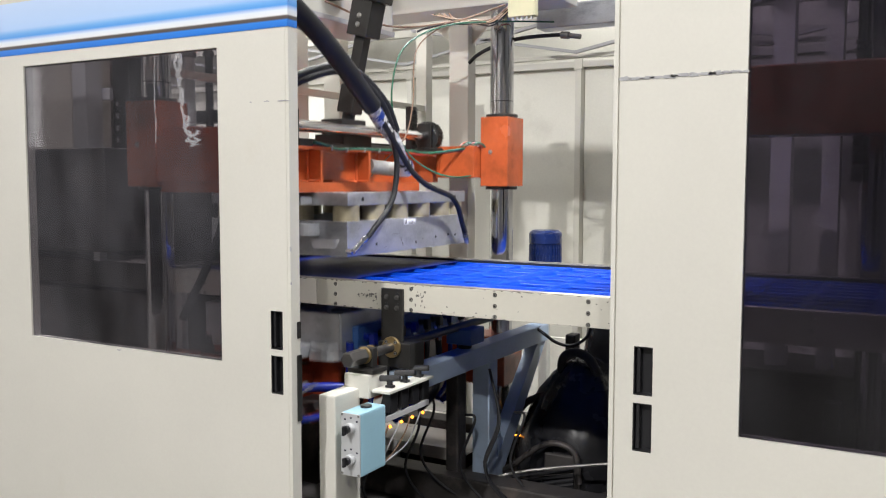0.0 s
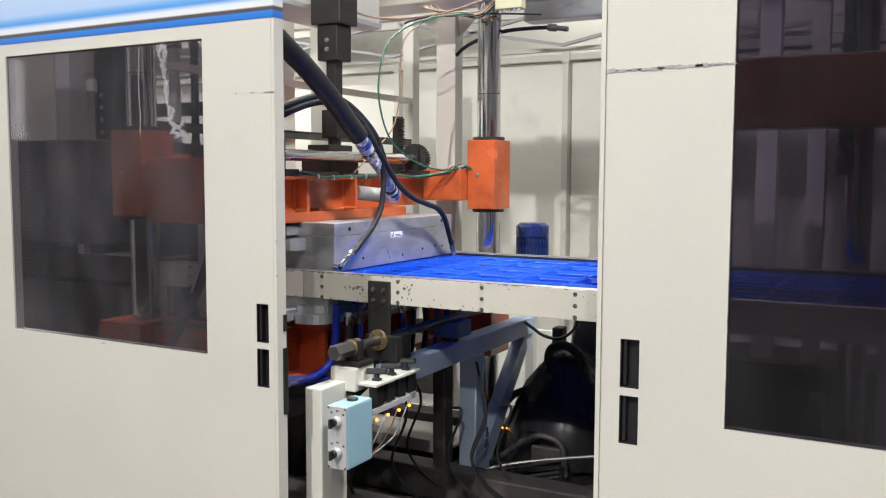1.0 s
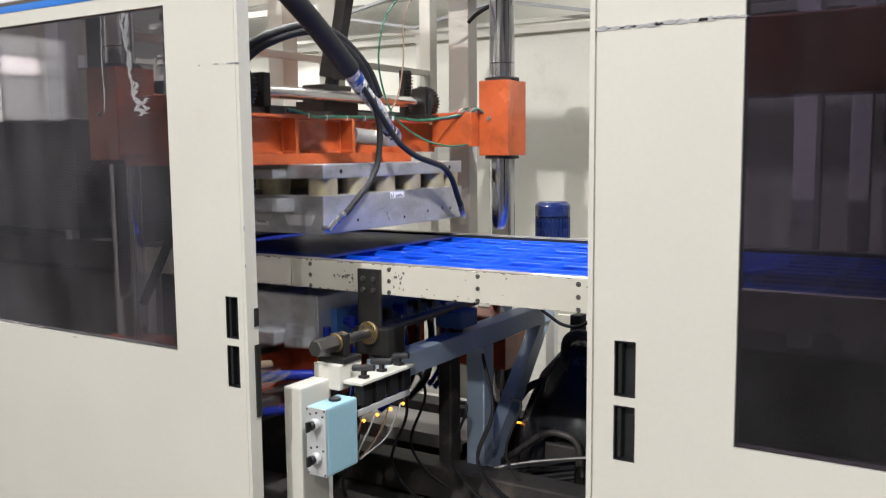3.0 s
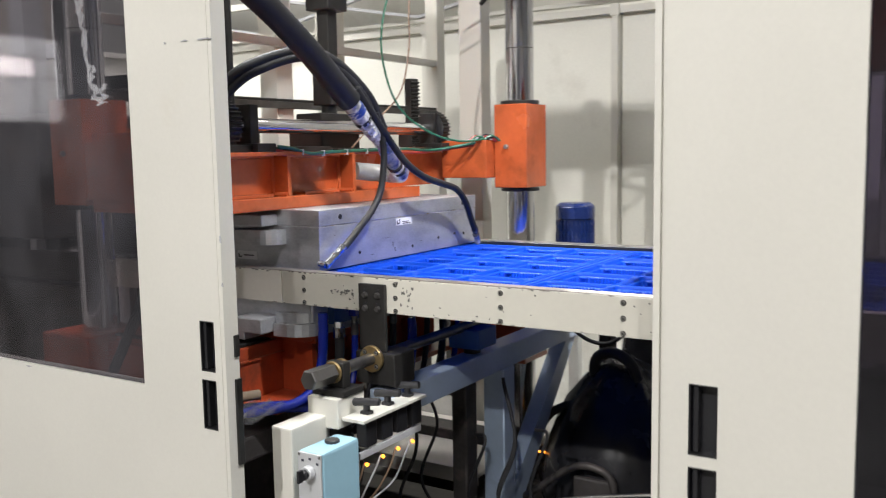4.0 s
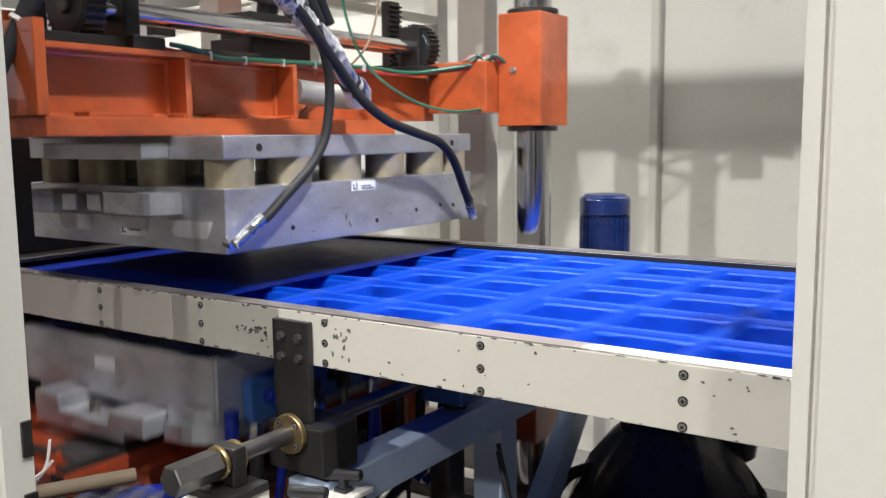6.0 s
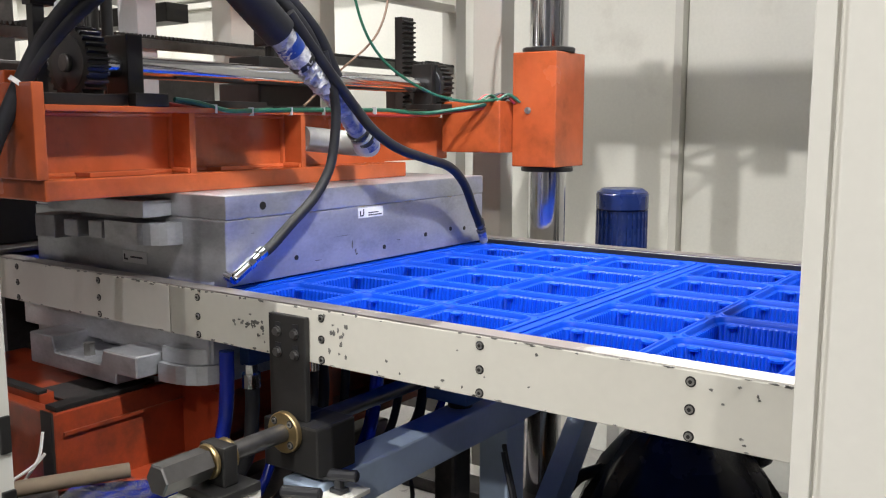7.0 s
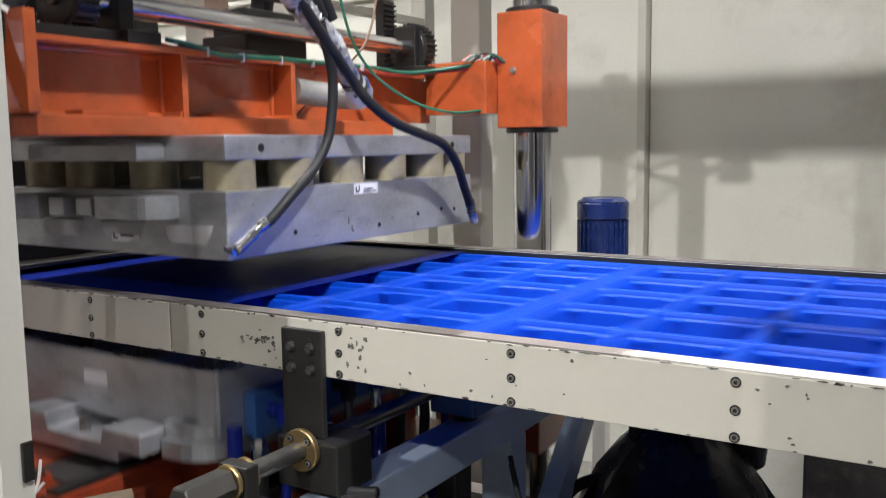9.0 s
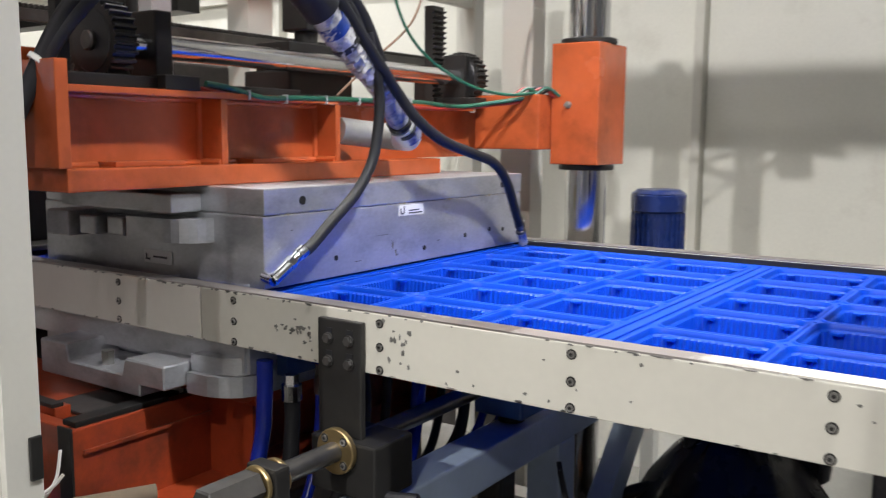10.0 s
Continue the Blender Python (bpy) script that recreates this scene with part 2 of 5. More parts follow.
def stripe_material():
    """Printed band: blue, dark line, white, then blue fading upward."""
    m = bpy.data.materials.new("printed_stripe")
    m.use_nodes = True
    nt = m.node_tree
    tc = nt.nodes.new("ShaderNodeTexCoord")
    sp = nt.nodes.new("ShaderNodeSeparateXYZ")
    mr = nt.nodes.new("ShaderNodeMapRange")
    mr.inputs["From Min"].default_value, mr.inputs["From Max"].default_value = 1.955, 2.155
    rp = nt.nodes.new("ShaderNodeValToRGB")
    rp.color_ramp.interpolation = "LINEAR"
    stops = [(0.0, (0.03, 0.17, 0.62)), (0.10, (0.04, 0.22, 0.68)), (0.125, (0.10, 0.08, 0.07)), (0.165, (0.11, 0.09, 0.08)), (0.19, (0.75, 0.76, 0.78)), (0.26, (0.70, 0.76, 0.84)), (0.34, (0.10, 0.32, 0.75)), (0.40, (0.16, 0.40, 0.78)), (0.50, (0.42, 0.58, 0.84)), (1.0, (0.50, 0.63, 0.85))]
    e = rp.color_ramp.elements
    e[0].position, e[0].color = stops[0][0], (*stops[0][1], 1)
    e[1].position, e[1].color = stops[-1][0], (*stops[-1][1], 1)
    for p, c in stops[1:-1]:
        k = e.new(p)
        k.color = (*c, 1)
    nt.links.new(tc.outputs["Object"], sp.inputs[0])
    nt.links.new(sp.outputs["Z"], mr.inputs[0])
    nt.links.new(mr.outputs[0], rp.inputs[0])
    b = nt.nodes["Principled BSDF"]
    nt.links.new(rp.outputs[0], b.inputs["Base Color"])
    b.inputs["Roughness"].default_value = 0.3
    return m


STRIPE = stripe_material()

# ---------------------------------------------------------------- mesh helpers


def part(name, bm, mat, parent=None, label="", smooth=False):
    """Link a bmesh as one mesh object, under a thing or a part if given."""
    me = bpy.data.meshes.new(name)
    bm.normal_update()
    bm.to_mesh(me)
    bm.free()
    me.materials.append(mat)
    if smooth:
        for p in me.polygons:
            p.use_smooth = True
        me.set_sharp_from_angle(angle=radians(40))
    ob = new(name, me)
    if parent:
        ob.parent = parent
    if label:
        ob["label"] = label
    return ob


def thing(name, label, category, x=0, y=0, z=0, group="", kind=""):
    ob = new(name)
    ob.empty_display_size = 0.05
    ob.location = (x, y, z)
    return tagged(ob, label, category, group, kind)


def structure(ob, label, category):
    return tagged(ob, label, category, kind="structure")


def box(bm, x0, x1, y0, y1, z0, z1, bevel=0.0):
    vs = [bm.verts.new((x, y, z)) for x in (x0, x1) for y in (y0, y1) for z in (z0, z1)]
    fs = [(0, 1, 3, 2), (4, 6, 7, 5), (0, 4, 5, 1), (2, 3, 7, 6), (0, 2, 6, 4), (1, 5, 7, 3)]
    made = [bm.faces.new([vs[i] for i in f]) for f in fs]
    if bevel:
        edges = list({e for f in made for e in f.edges})
        bmesh.ops.bevel(bm, geom=edges, offset=bevel, segments=2, affect="EDGES", profile=0.6)
    return bm


def boxes(*args):
    bm = bmesh.new()
    for a in args:
        box(bm, *a)
    return bm


def ring_frame(d):
    d = Vector(d).normalized()
    up = Vector((0, 0, 1)) if abs(d.z) < 0.9 else Vector((1, 0, 0))
    a = d.cross(up).normalized()
    return d, a, d.cross(a).normalized()


def cyl(bm, p0, p1, r, n=24, r1=None, bevel=0.0, turn=0.0):
    """A capped cylinder or cone from p0 to p1, with a small chamfer if asked."""
    p0, p1 = Vector(p0), Vector(p1)
    d, a, b = ring_frame(p1 - p0)
    r1 = r if r1 is None else r1
    rows = [(p0 + d * bevel, r), (p1 - d * bevel, r1)]
    if bevel:
        rows = [(p0, r - bevel)] + rows + [(p1, r1 - bevel)]
    loops = []
    for c, rad in rows:
        loops.append([bm.verts.new(c + (a * math.cos(6.28318 * i / n + turn) + b * math.sin(6.28318 * i / n + turn)) * rad) for i in range(n)])
    for l0, l1 in zip(loops, loops[1:]):
        for i in range(n):
            bm.faces.new((l0[i], l0[(i + 1) % n], l1[(i + 1) % n], l1[i]))
    bm.faces.new(loops[0][::-1])
    bm.faces.new(loops[-1])
    return bm


def curve_points(pts, steps=8):
    """A smooth line through the points."""
    p = [Vector(q) for q in pts]
    p = [p[0] * 2 - p[1]] + p + [p[-1] * 2 - p[-2]]
    out = []
    for i in range(1, len(p) - 2):
        for k in range(steps):
            t = k / steps
            out.append(0.5 * ((2 * p[i]) + (p[i + 1] - p[i - 1]) * t + (2 * p[i - 1] - 5 * p[i] + 4 * p[i + 1] - p[i + 2]) * t * t + (3 * p[i] - p[i - 1] - 3 * p[i + 1] + p[i + 2]) * t ** 3))
    out.append(p[-2])
    return out


def tube(bm, pts, r, n=12, steps=8, ripple=0.0):
    """A hose or wire along a smooth line; ripple gives it rings."""
    line = curve_points(pts, steps)
    prev, loops = None, []
    for i, c in enumerate(line):
        d = (line[min(i + 1, len(line) - 1)] - line[max(i - 1, 0)]).normalized()
        if prev is None:
            _, a, _ = ring_frame(d)
        else:
            a = (prev - d * prev.dot(d)).normalized()
        prev = a
        b = d.cross(a)
        rad = r * (1 + (ripple if i % 2 else 0))
        loops.append([bm.verts.new(c + (a * math.cos(6.28318 * k / n) + b * math.sin(6.28318 * k / n)) * rad) for k in range(n)])
    for l0, l1 in zip(loops, loops[1:]):
        for k in range(n):
            bm.faces.new((l0[k], l0[(k + 1) % n], l1[(k + 1) % n], l1[k]))
    bm.faces.new(loops[0][::-1])
    bm.faces.new(loops[-1])
    return bm


def crumple(bm, amount, seed):
    """Push every point a little at random."""
    rnd = random.Random(seed)
    for v in bm.verts:
        v.co += Vector((rnd.uniform(-amount, amount), rnd.uniform(-amount, amount), rnd.uniform(-amount, amount)))
    return bm


def prism(bm, outline, axis, a, b):
    """An outline of 2D points pushed along an axis from a to b."""
    def at(p, v):
        return {"x": (v, p[0], p[1]), "y": (p[0], v, p[1]), "z": (p[0], p[1], v)}[axis]
    l0 = [bm.verts.new(at(p, a)) for p in outline]
    l1 = [bm.verts.new(at(p, b)) for p in outline]
    n = len(outline)
    for i in range(n):
        bm.faces.new((l0[i], l0[(i + 1) % n], l1[(i + 1) % n], l1[i]))
    bm.faces.new(l0[::-1])
    bm.faces.new(l1)
    bmesh.ops.recalc_face_normals(bm, faces=bm.faces)
    return bm


def gear_outline(cx, cz, r, teeth, depth):
    pts = []
    for i in range(teeth):
        for k, rr in ((0.0, r - depth), (0.22, r - depth), (0.38, r), (0.62, r), (0.78, r - depth)):
            a = 6.28318 * (i + k) / teeth
            pts.append((cx + rr * math.cos(a), cz + rr * math.sin(a)))
    return pts


def bolt_mesh(name, r, h, hexagon=False):
    """A bolt head whose axis points to -y, with its base at the origin."""
    bm = bmesh.new()
    if hexagon:
        cyl(bm, (0, 0, 0), (0, -0.003, 0), r * 1.25, 14)
        cyl(bm, (0, -0.003, 0), (0, -h, 0), r, 6)
    else:
        cyl(bm, (0, 0, 0), (0, -0.0012, 0), r * 1.4, 16)
        dark = len(bm.faces)
        cyl(bm, (0, -0.0012, 0), (0, -h, 0), r, 16)
        mid = len(bm.faces)
        cyl(bm, (0, -h, 0), (0, -h - 0.0006, 0), r * 0.55, 6)
        for k, f in enumerate(bm.faces):
            f.material_index = 0 if dark <= k < mid else 1
    me = bpy.data.meshes.new(name)
    bm.to_mesh(me)
    bm.free()
    me.materials.append(STEEL)
    me.materials.append(BLACK)
    return me


def place(name, me, parent, x, y, z, rz=0, rx=0):
    ob = new(name, me)
    ob.parent = parent
    ob.matrix_basis = pose(x, y, z, rx, 0, rz)
    return ob


def rack_outline(x0, x1, z0, z1, pitch=0.0155):
    """A bar with trapezoid teeth on its +x side."""
    pts = [(x0, z1), (x0, z0), (x1, z0)]
    z = z0 + 0.006
    while z + pitch < z1:
        pts += [(x1, z), (x1 + 0.010, z + 0.003), (x1 + 0.010, z + 0.007), (x1, z + 0.010)]
        z += pitch
    return pts + [(x1, z1)]


SOCKET = bolt_mesh("socket_bolt", 0.0055, 0.003)
HEXB = bolt_mesh("hex_bolt", 0.0085, 0.010, True)
HEXD = bolt_mesh("dark_hex_bolt", 0.0080, 0.008, True)
HEXD.materials[0] = DSTEEL

# ---------------------------------------------------------------- the hall
structure(part("floor", boxes((-14, 14, -12, 12, -0.1, 0.0)), CONCRETE), "oily grey concrete hall floor", "floor")
structure(part("wall_front", boxes((-14, 14, -12.2, -12, 0, 7)), HALLM), "grey painted hall wall behind the viewer", "wall")
structure(part("wall_rear", boxes((-14, 14, 5.2, 5.4, 0, 7)), WALLM), "cream painted far hall wall", "wall")
structure(part("wall_west", boxes((-14.2, -14, -12, 5.2, 0, 7)), HALLM), "grey painted hall side wall", "wall")
structure(part("wall_east", boxes((14, 14.2, -12, 5.2, 0, 7)), HALLM), "grey painted hall side wall", "wall")
structure(part("ceiling", boxes((-14, 14, -12, 5.4, 7, 7.2)), HALLM), "grey hall ceiling", "ceiling")


def mirrored_panes():
    """Glowing panes added for an unseen bright part of the side wall, mirrored by the acrylic of the door."""
    w = thing("mirrored_area", "unseen bright hall area built as framed glowing panes", "window", kind="structure")
    ys, zs = (-9.65, -9.10, -8.30, -7.50), (2.10, 2.92, 3.28, 3.65)
    for i in range(3):
        for j in range(3):
            part("pane", boxes((-13.985, -13.975, ys[i] + 0.02, ys[i + 1] - 0.02, zs[j] + 0.02, zs[j + 1] - 0.02)), PANE_BRIGHT if (i, j) == (1, 1) else PANE, w)
    for y in ys:
        part("mullion", boxes((-13.995, -13.95, y - 0.02, y + 0.02, 2.08, 3.67)), GREYPOST, w)
    for z in zs:
        part("transom", boxes((-13.995, -13.955, -9.67, -7.48, z - 0.018, z + 0.018)), GREYPOST, w)


mirrored_panes()


def back_wall():
    """Rear enclosure of the machine: sheet panels between posts, under a top rail."""
    w = thing("wall_north", "cream sheet-metal rear enclosure wall of the machine", "wall", kind="structure")
    xs = [-5.4, -3.9, -2.4, -0.96, 0.48, 1.92, 3.4]
    for a, b in zip(xs, xs[1:]):
        part("panel", boxes((a + 0.026, b - 0.026, 3.40, 3.43, 0.12, 2.30, 0.004)), WALLM, w)
        # Black strips added in the gaps so the post edges read dark.
        part("seam_strip", boxes((a + 0.020, a + 0.026, 3.425, 3.435, 0.12, 2.30), (b - 0.026, b - 0.020, 3.425, 3.435, 0.12, 2.30)), RUBBER, w)
    for x in xs:
        part("post", boxes((x - 0.022, x + 0.022, 3.33, 3.44, 0, 2.34, 0.003)), CREAM, w)
        part("post_cap", boxes((x - 0.03, x + 0.03, 3.325, 3.349, 2.285, 2.36, 0.003)), CREAM, w)
    for y0, y1 in ((0.0, 1.12), (1.14, 2.26), (2.28, 3.40)):
        part("panel", boxes((-5.46, -5.43, y0, y1, 0.12, 2.30, 0.004)), WALLM, w)
    for y in (-0.01, 1.13, 2.27):
        part("post", boxes((-5.47, -5.40, y - 0.02, y + 0.02, 0, 2.34, 0.003)), CREAM, w)
    part("side_rail", boxes((-5.47, -5.39, 0.0, 3.34, 2.30, 2.345, 0.004), (-5.46, -5.42, 0.0, 3.36, 0, 0.12, 0.004)), CREAM, w)
    part("top_rail", boxes((-5.4, 3.4, 3.35, 3.45, 2.30, 2.345, 0.004), (-5.4, 3.4, 3.38, 3.44, 2.375, 2.40)), CREAM, w)
    # Added panels: cream extends the wall downwards, dark keeps the left underside dark.
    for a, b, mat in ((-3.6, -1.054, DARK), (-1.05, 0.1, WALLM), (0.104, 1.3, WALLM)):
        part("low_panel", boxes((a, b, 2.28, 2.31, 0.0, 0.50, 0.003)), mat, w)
    part("bottom_rail", boxes((-5.4, 3.4, 3.37, 3.45, 0, 0.12, 0.004)), CREAM, w)


back_wall()


def truss():
    t = thing("roof_truss", "cream angle-steel roof truss over the enclosure", "truss", kind="structure")
    for z in (2.62, 3.0):
        part("chord", boxes((-5.4, 3.4, 3.3, 3.36, z, z + 0.05)), CREAM, t)
    for x0 in (-3.9, -2.4, -0.96, 0.48, 1.92):
        for s in (1, -1):
            bm = bmesh.new()
            a, b = Vector((x0, 3.28, 2.40)), Vector((x0 + s * 1.38, 3.28, 2.66))
            d = (b - a).normalized()
            n = Vector((-d.z, 0, d.x)) * 0.010
            prism(bm, [(a + n).xz, (b + n).xz, (b - n).xz, (a - n).xz], "y", 3.26, 3.30)
            # Grey instead of cream: the braces' shaded underside is in the colour.
            part("brace", bm, GREYPOST, t)


truss()


def added_luminaires():
    # Unseen housings and tubes, added to go with the overhead lamps.
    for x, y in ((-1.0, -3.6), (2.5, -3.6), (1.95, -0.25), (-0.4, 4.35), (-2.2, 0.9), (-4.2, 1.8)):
        l = thing("added_luminaire", "unseen white linear luminaire added under the ceiling", "lamp", x, y, 5.3, group="hall luminaires")
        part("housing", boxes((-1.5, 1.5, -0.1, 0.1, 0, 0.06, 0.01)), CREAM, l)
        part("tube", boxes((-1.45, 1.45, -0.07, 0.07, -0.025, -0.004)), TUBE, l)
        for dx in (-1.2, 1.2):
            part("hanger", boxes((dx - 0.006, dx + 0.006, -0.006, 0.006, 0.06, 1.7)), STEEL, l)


added_luminaires()

# ---------------------------------------------------------------- sliding doors


def chip(bm, cx, cz, w, h, y, seed):
    """One flake of missing paint, as a ragged thin patch."""
    rnd = random.Random(seed)
    n = 14
    pts = []
    for k in range(n):
        a = 6.28318 * k / n
        q = rnd.uniform(0.45, 1.1)
        pts.append((cx + 0.5 * w * q * math.cos(a), cz + 0.5 * h * q * math.sin(a)))
    prism(bm, pts, "y", y, y + 0.002)


def sliding_door(name, x0, x1, y, wx0, wx1, wz0, wz1, hx, stripe, edge, label):
    """A door leaf with a window opening, folded edges, tinted pane and two recessed pulls."""
    d = thing(name, label, "door", kind="structure")
    t = 0.04
    z0, z1 = 0.08, 2.32
    hz = ((0.770, 0.897), (0.918, 1.045))
    hw = 0.05
    pieces = [(x0, wx0, y, y + t, z0, z1), (wx0, wx1, y, y + t, z0, wz0), (wx0, wx1, y, y + t, wz1, z1)]
    if hx > wx1:
        a, b = wx1, x1
    else:
        a, b = x0, wx0
        pieces = [(wx1, x1, y, y + t, z0, z1)] + pieces[1:]
    pieces += [(a, hx, y, y + t, z0, z1), (hx + hw, b, y, y + t, z0, z1), (hx, hx + hw, y, y + t, z0, hz[0][0]), (hx, hx + hw, y, y + t, hz[0][1], hz[1][0]), (hx, hx + hw, y, y + t, hz[1][1], z1)]
    bm = boxes(*pieces)
    bmesh.ops.remove_doubles(bm, verts=bm.verts, dist=0.0001)
    part("door_leaf", bm, CREAM, d)
    s = 1 if edge > (x0 + x1) / 2 else -1
    ex = sorted((edge - s * 0.008, edge + s * 0.012)) if stripe else (0.629, 0.6415)
    if not stripe:
        part("edge_groove", boxes((0.640, x0 + 0.004, y + 0.010, y + t - 0.002, z0 + 0.002, z1 - 0.002)), CREAM, d, "shadowed groove beside the door edge")
    part("edge_fold", boxes((ex[0], ex[1], y + 0.0015, y + t + 0.008, z0 + 0.001, z1 - 0.001, 0.001)), CREAM, d)
    part("window_pane", boxes((wx0 + 0.001, wx1 - 0.001, y + 0.006, y + 0.010, wz0 + 0.001, wz1 - 0.001)), GLASS if stripe else GLASS_DARK, d, "dark tinted acrylic window pane")
    for a, b in hz:
        h = part("recessed_pull", boxes((hx, hx + hw, y + 0.026, y + 0.03, a, b), (hx, hx + 0.003, y + 0.001, y + 0.026, a, b), (hx + hw - 0.003, hx + hw, y + 0.001, y + 0.026, a, b), (hx + 0.003, hx + hw - 0.003, y + 0.001, y + 0.026, a, a + 0.003), (hx + 0.003, hx + hw - 0.003, y + 0.001, y + 0.026, b - 0.003, b)), BLACKP, d, "black plastic recessed door pull")
        part("grip", boxes((hx + 0.006, hx + 0.016, y + 0.006, y + 0.026, a + 0.005, b - 0.005, 0.003)), BLACKP, h)
    if stripe:
        part("stripe", boxes((x0, x1 + 0.012, y - 0.002, y + 0.0005, 1.955, 2.155), (x1 + 0.0118, x1 + 0.0132, y + 0.0005, y + t + 0.006, 1.955, 2.155)), STRIPE, d, "blue and white printed stripe")
    return d


left = sliding_door("door_1", -2.3, -0.456, -0.588, -1.750, -0.744, 0.855, 1.910, -0.528, True, -0.456, "cream sliding machine door with tinted window and blue stripe")
right = sliding_door("door_2", 0.648, 2.5, -0.605, 0.960, 1.960, 0.843, 1.912, 0.695, False, 0.634, "cream sliding machine door with tinted window and scraped paint")


def door_scrapes():
    rnd = random.Random(5)
    bm = bmesh.new()
    x = 0.640
    while x < 0.955:
        w = rnd.uniform(0.02, 0.05)
        chip(bm, x + w / 2, 1.727 + 0.002 * rnd.random() + (x - 0.64) * 0.01, w, rnd.uniform(0.007, 0.014), -0.607, rnd.random())
        x += w * rnd.uniform(0.45, 0.7)
    part("paint_scrape", bm, CHIP, right, "scraped line of bare primer")
    bm = bmesh.new()
    for cx, w, h in ((-0.465, 0.06, 0.006), (-0.53, 0.03, 0.005), (-0.60, 0.008, 0.006)):
        chip(bm, cx, 1.724, w, h, -0.590, cx)
    for cx, cz, w, h in ((-0.441, 1.25, 0.008, 0.02), (-0.440, 1.14, 0.006, 0.014), (-1.25, 0.846, 0.03, 0.006)):
        chip(bm, cx, cz, w, h, -0.590, cx + cz)
    part("paint_scrape", bm, CHIP, left, "small scrapes of missing paint")
    latch = part("latch", boxes((-0.444, -0.4385, -0.558, -0.542, 0.955, 1.01, 0.002), (-0.444, -0.4375, -0.560, -0.540, 0.68, 0.90, 0.002)), BLACK, left, "worn black latch plate")
    return latch


door_scrapes()


def film_scraps():
    """Torn clear protective film left on the tinted pane."""
    rnd = random.Random(9)
    for cx, z0, z1, w in ((-0.93, 1.74, 1.90, 0.030), (-0.915, 1.66, 1.78, 0.022), (-0.90, 1.60, 1.69, 0.030), (-0.945, 1.83, 1.905, 0.022), (-0.885, 1.585, 1.63, 0.045), (-0.86, 1.60, 1.64, 0.03), (-1.045, 1.60, 1.905, 0.007)):
        bm = bmesh.new()
        n = 12
        a = [(cx + (0.3 * math.sin(k * 0.7) + rnd.uniform(-0.15, 0.15)) * w, z0 + (z1 - z0) * k / n) for k in range(n + 1)]
        b = [(p[0] + w * rnd.uniform(0.3, 1.0), p[1]) for p in a][::-1]
        prism(bm, a + b, "y", -0.5834, -0.5826)
        part("film_scrap", bm, FILMT, left, "torn clear protective film")


film_scraps()


def shadow_beam():
    # Added out of view; its height gives the shadow band on the rear wall.
    h = thing("unseen_beam", "unseen cream beam added above the doors to shadow the wall", "beam", kind="structure")
    part("beam", boxes((-3.2, 3.0, -0.62, -0.5, 3.18, 3.39, 0.006)), CREAM, h)
    for x in (-3.15, 2.95):
        part("post", boxes((x - 0.05, x + 0.05, -0.61, -0.51, 0, 3.18, 0.004)), CREAM, h)


shadow_beam()

# ---------------------------------------------------------------- conveyor rails
ZR0, ZR1 = 0.977, 1.083


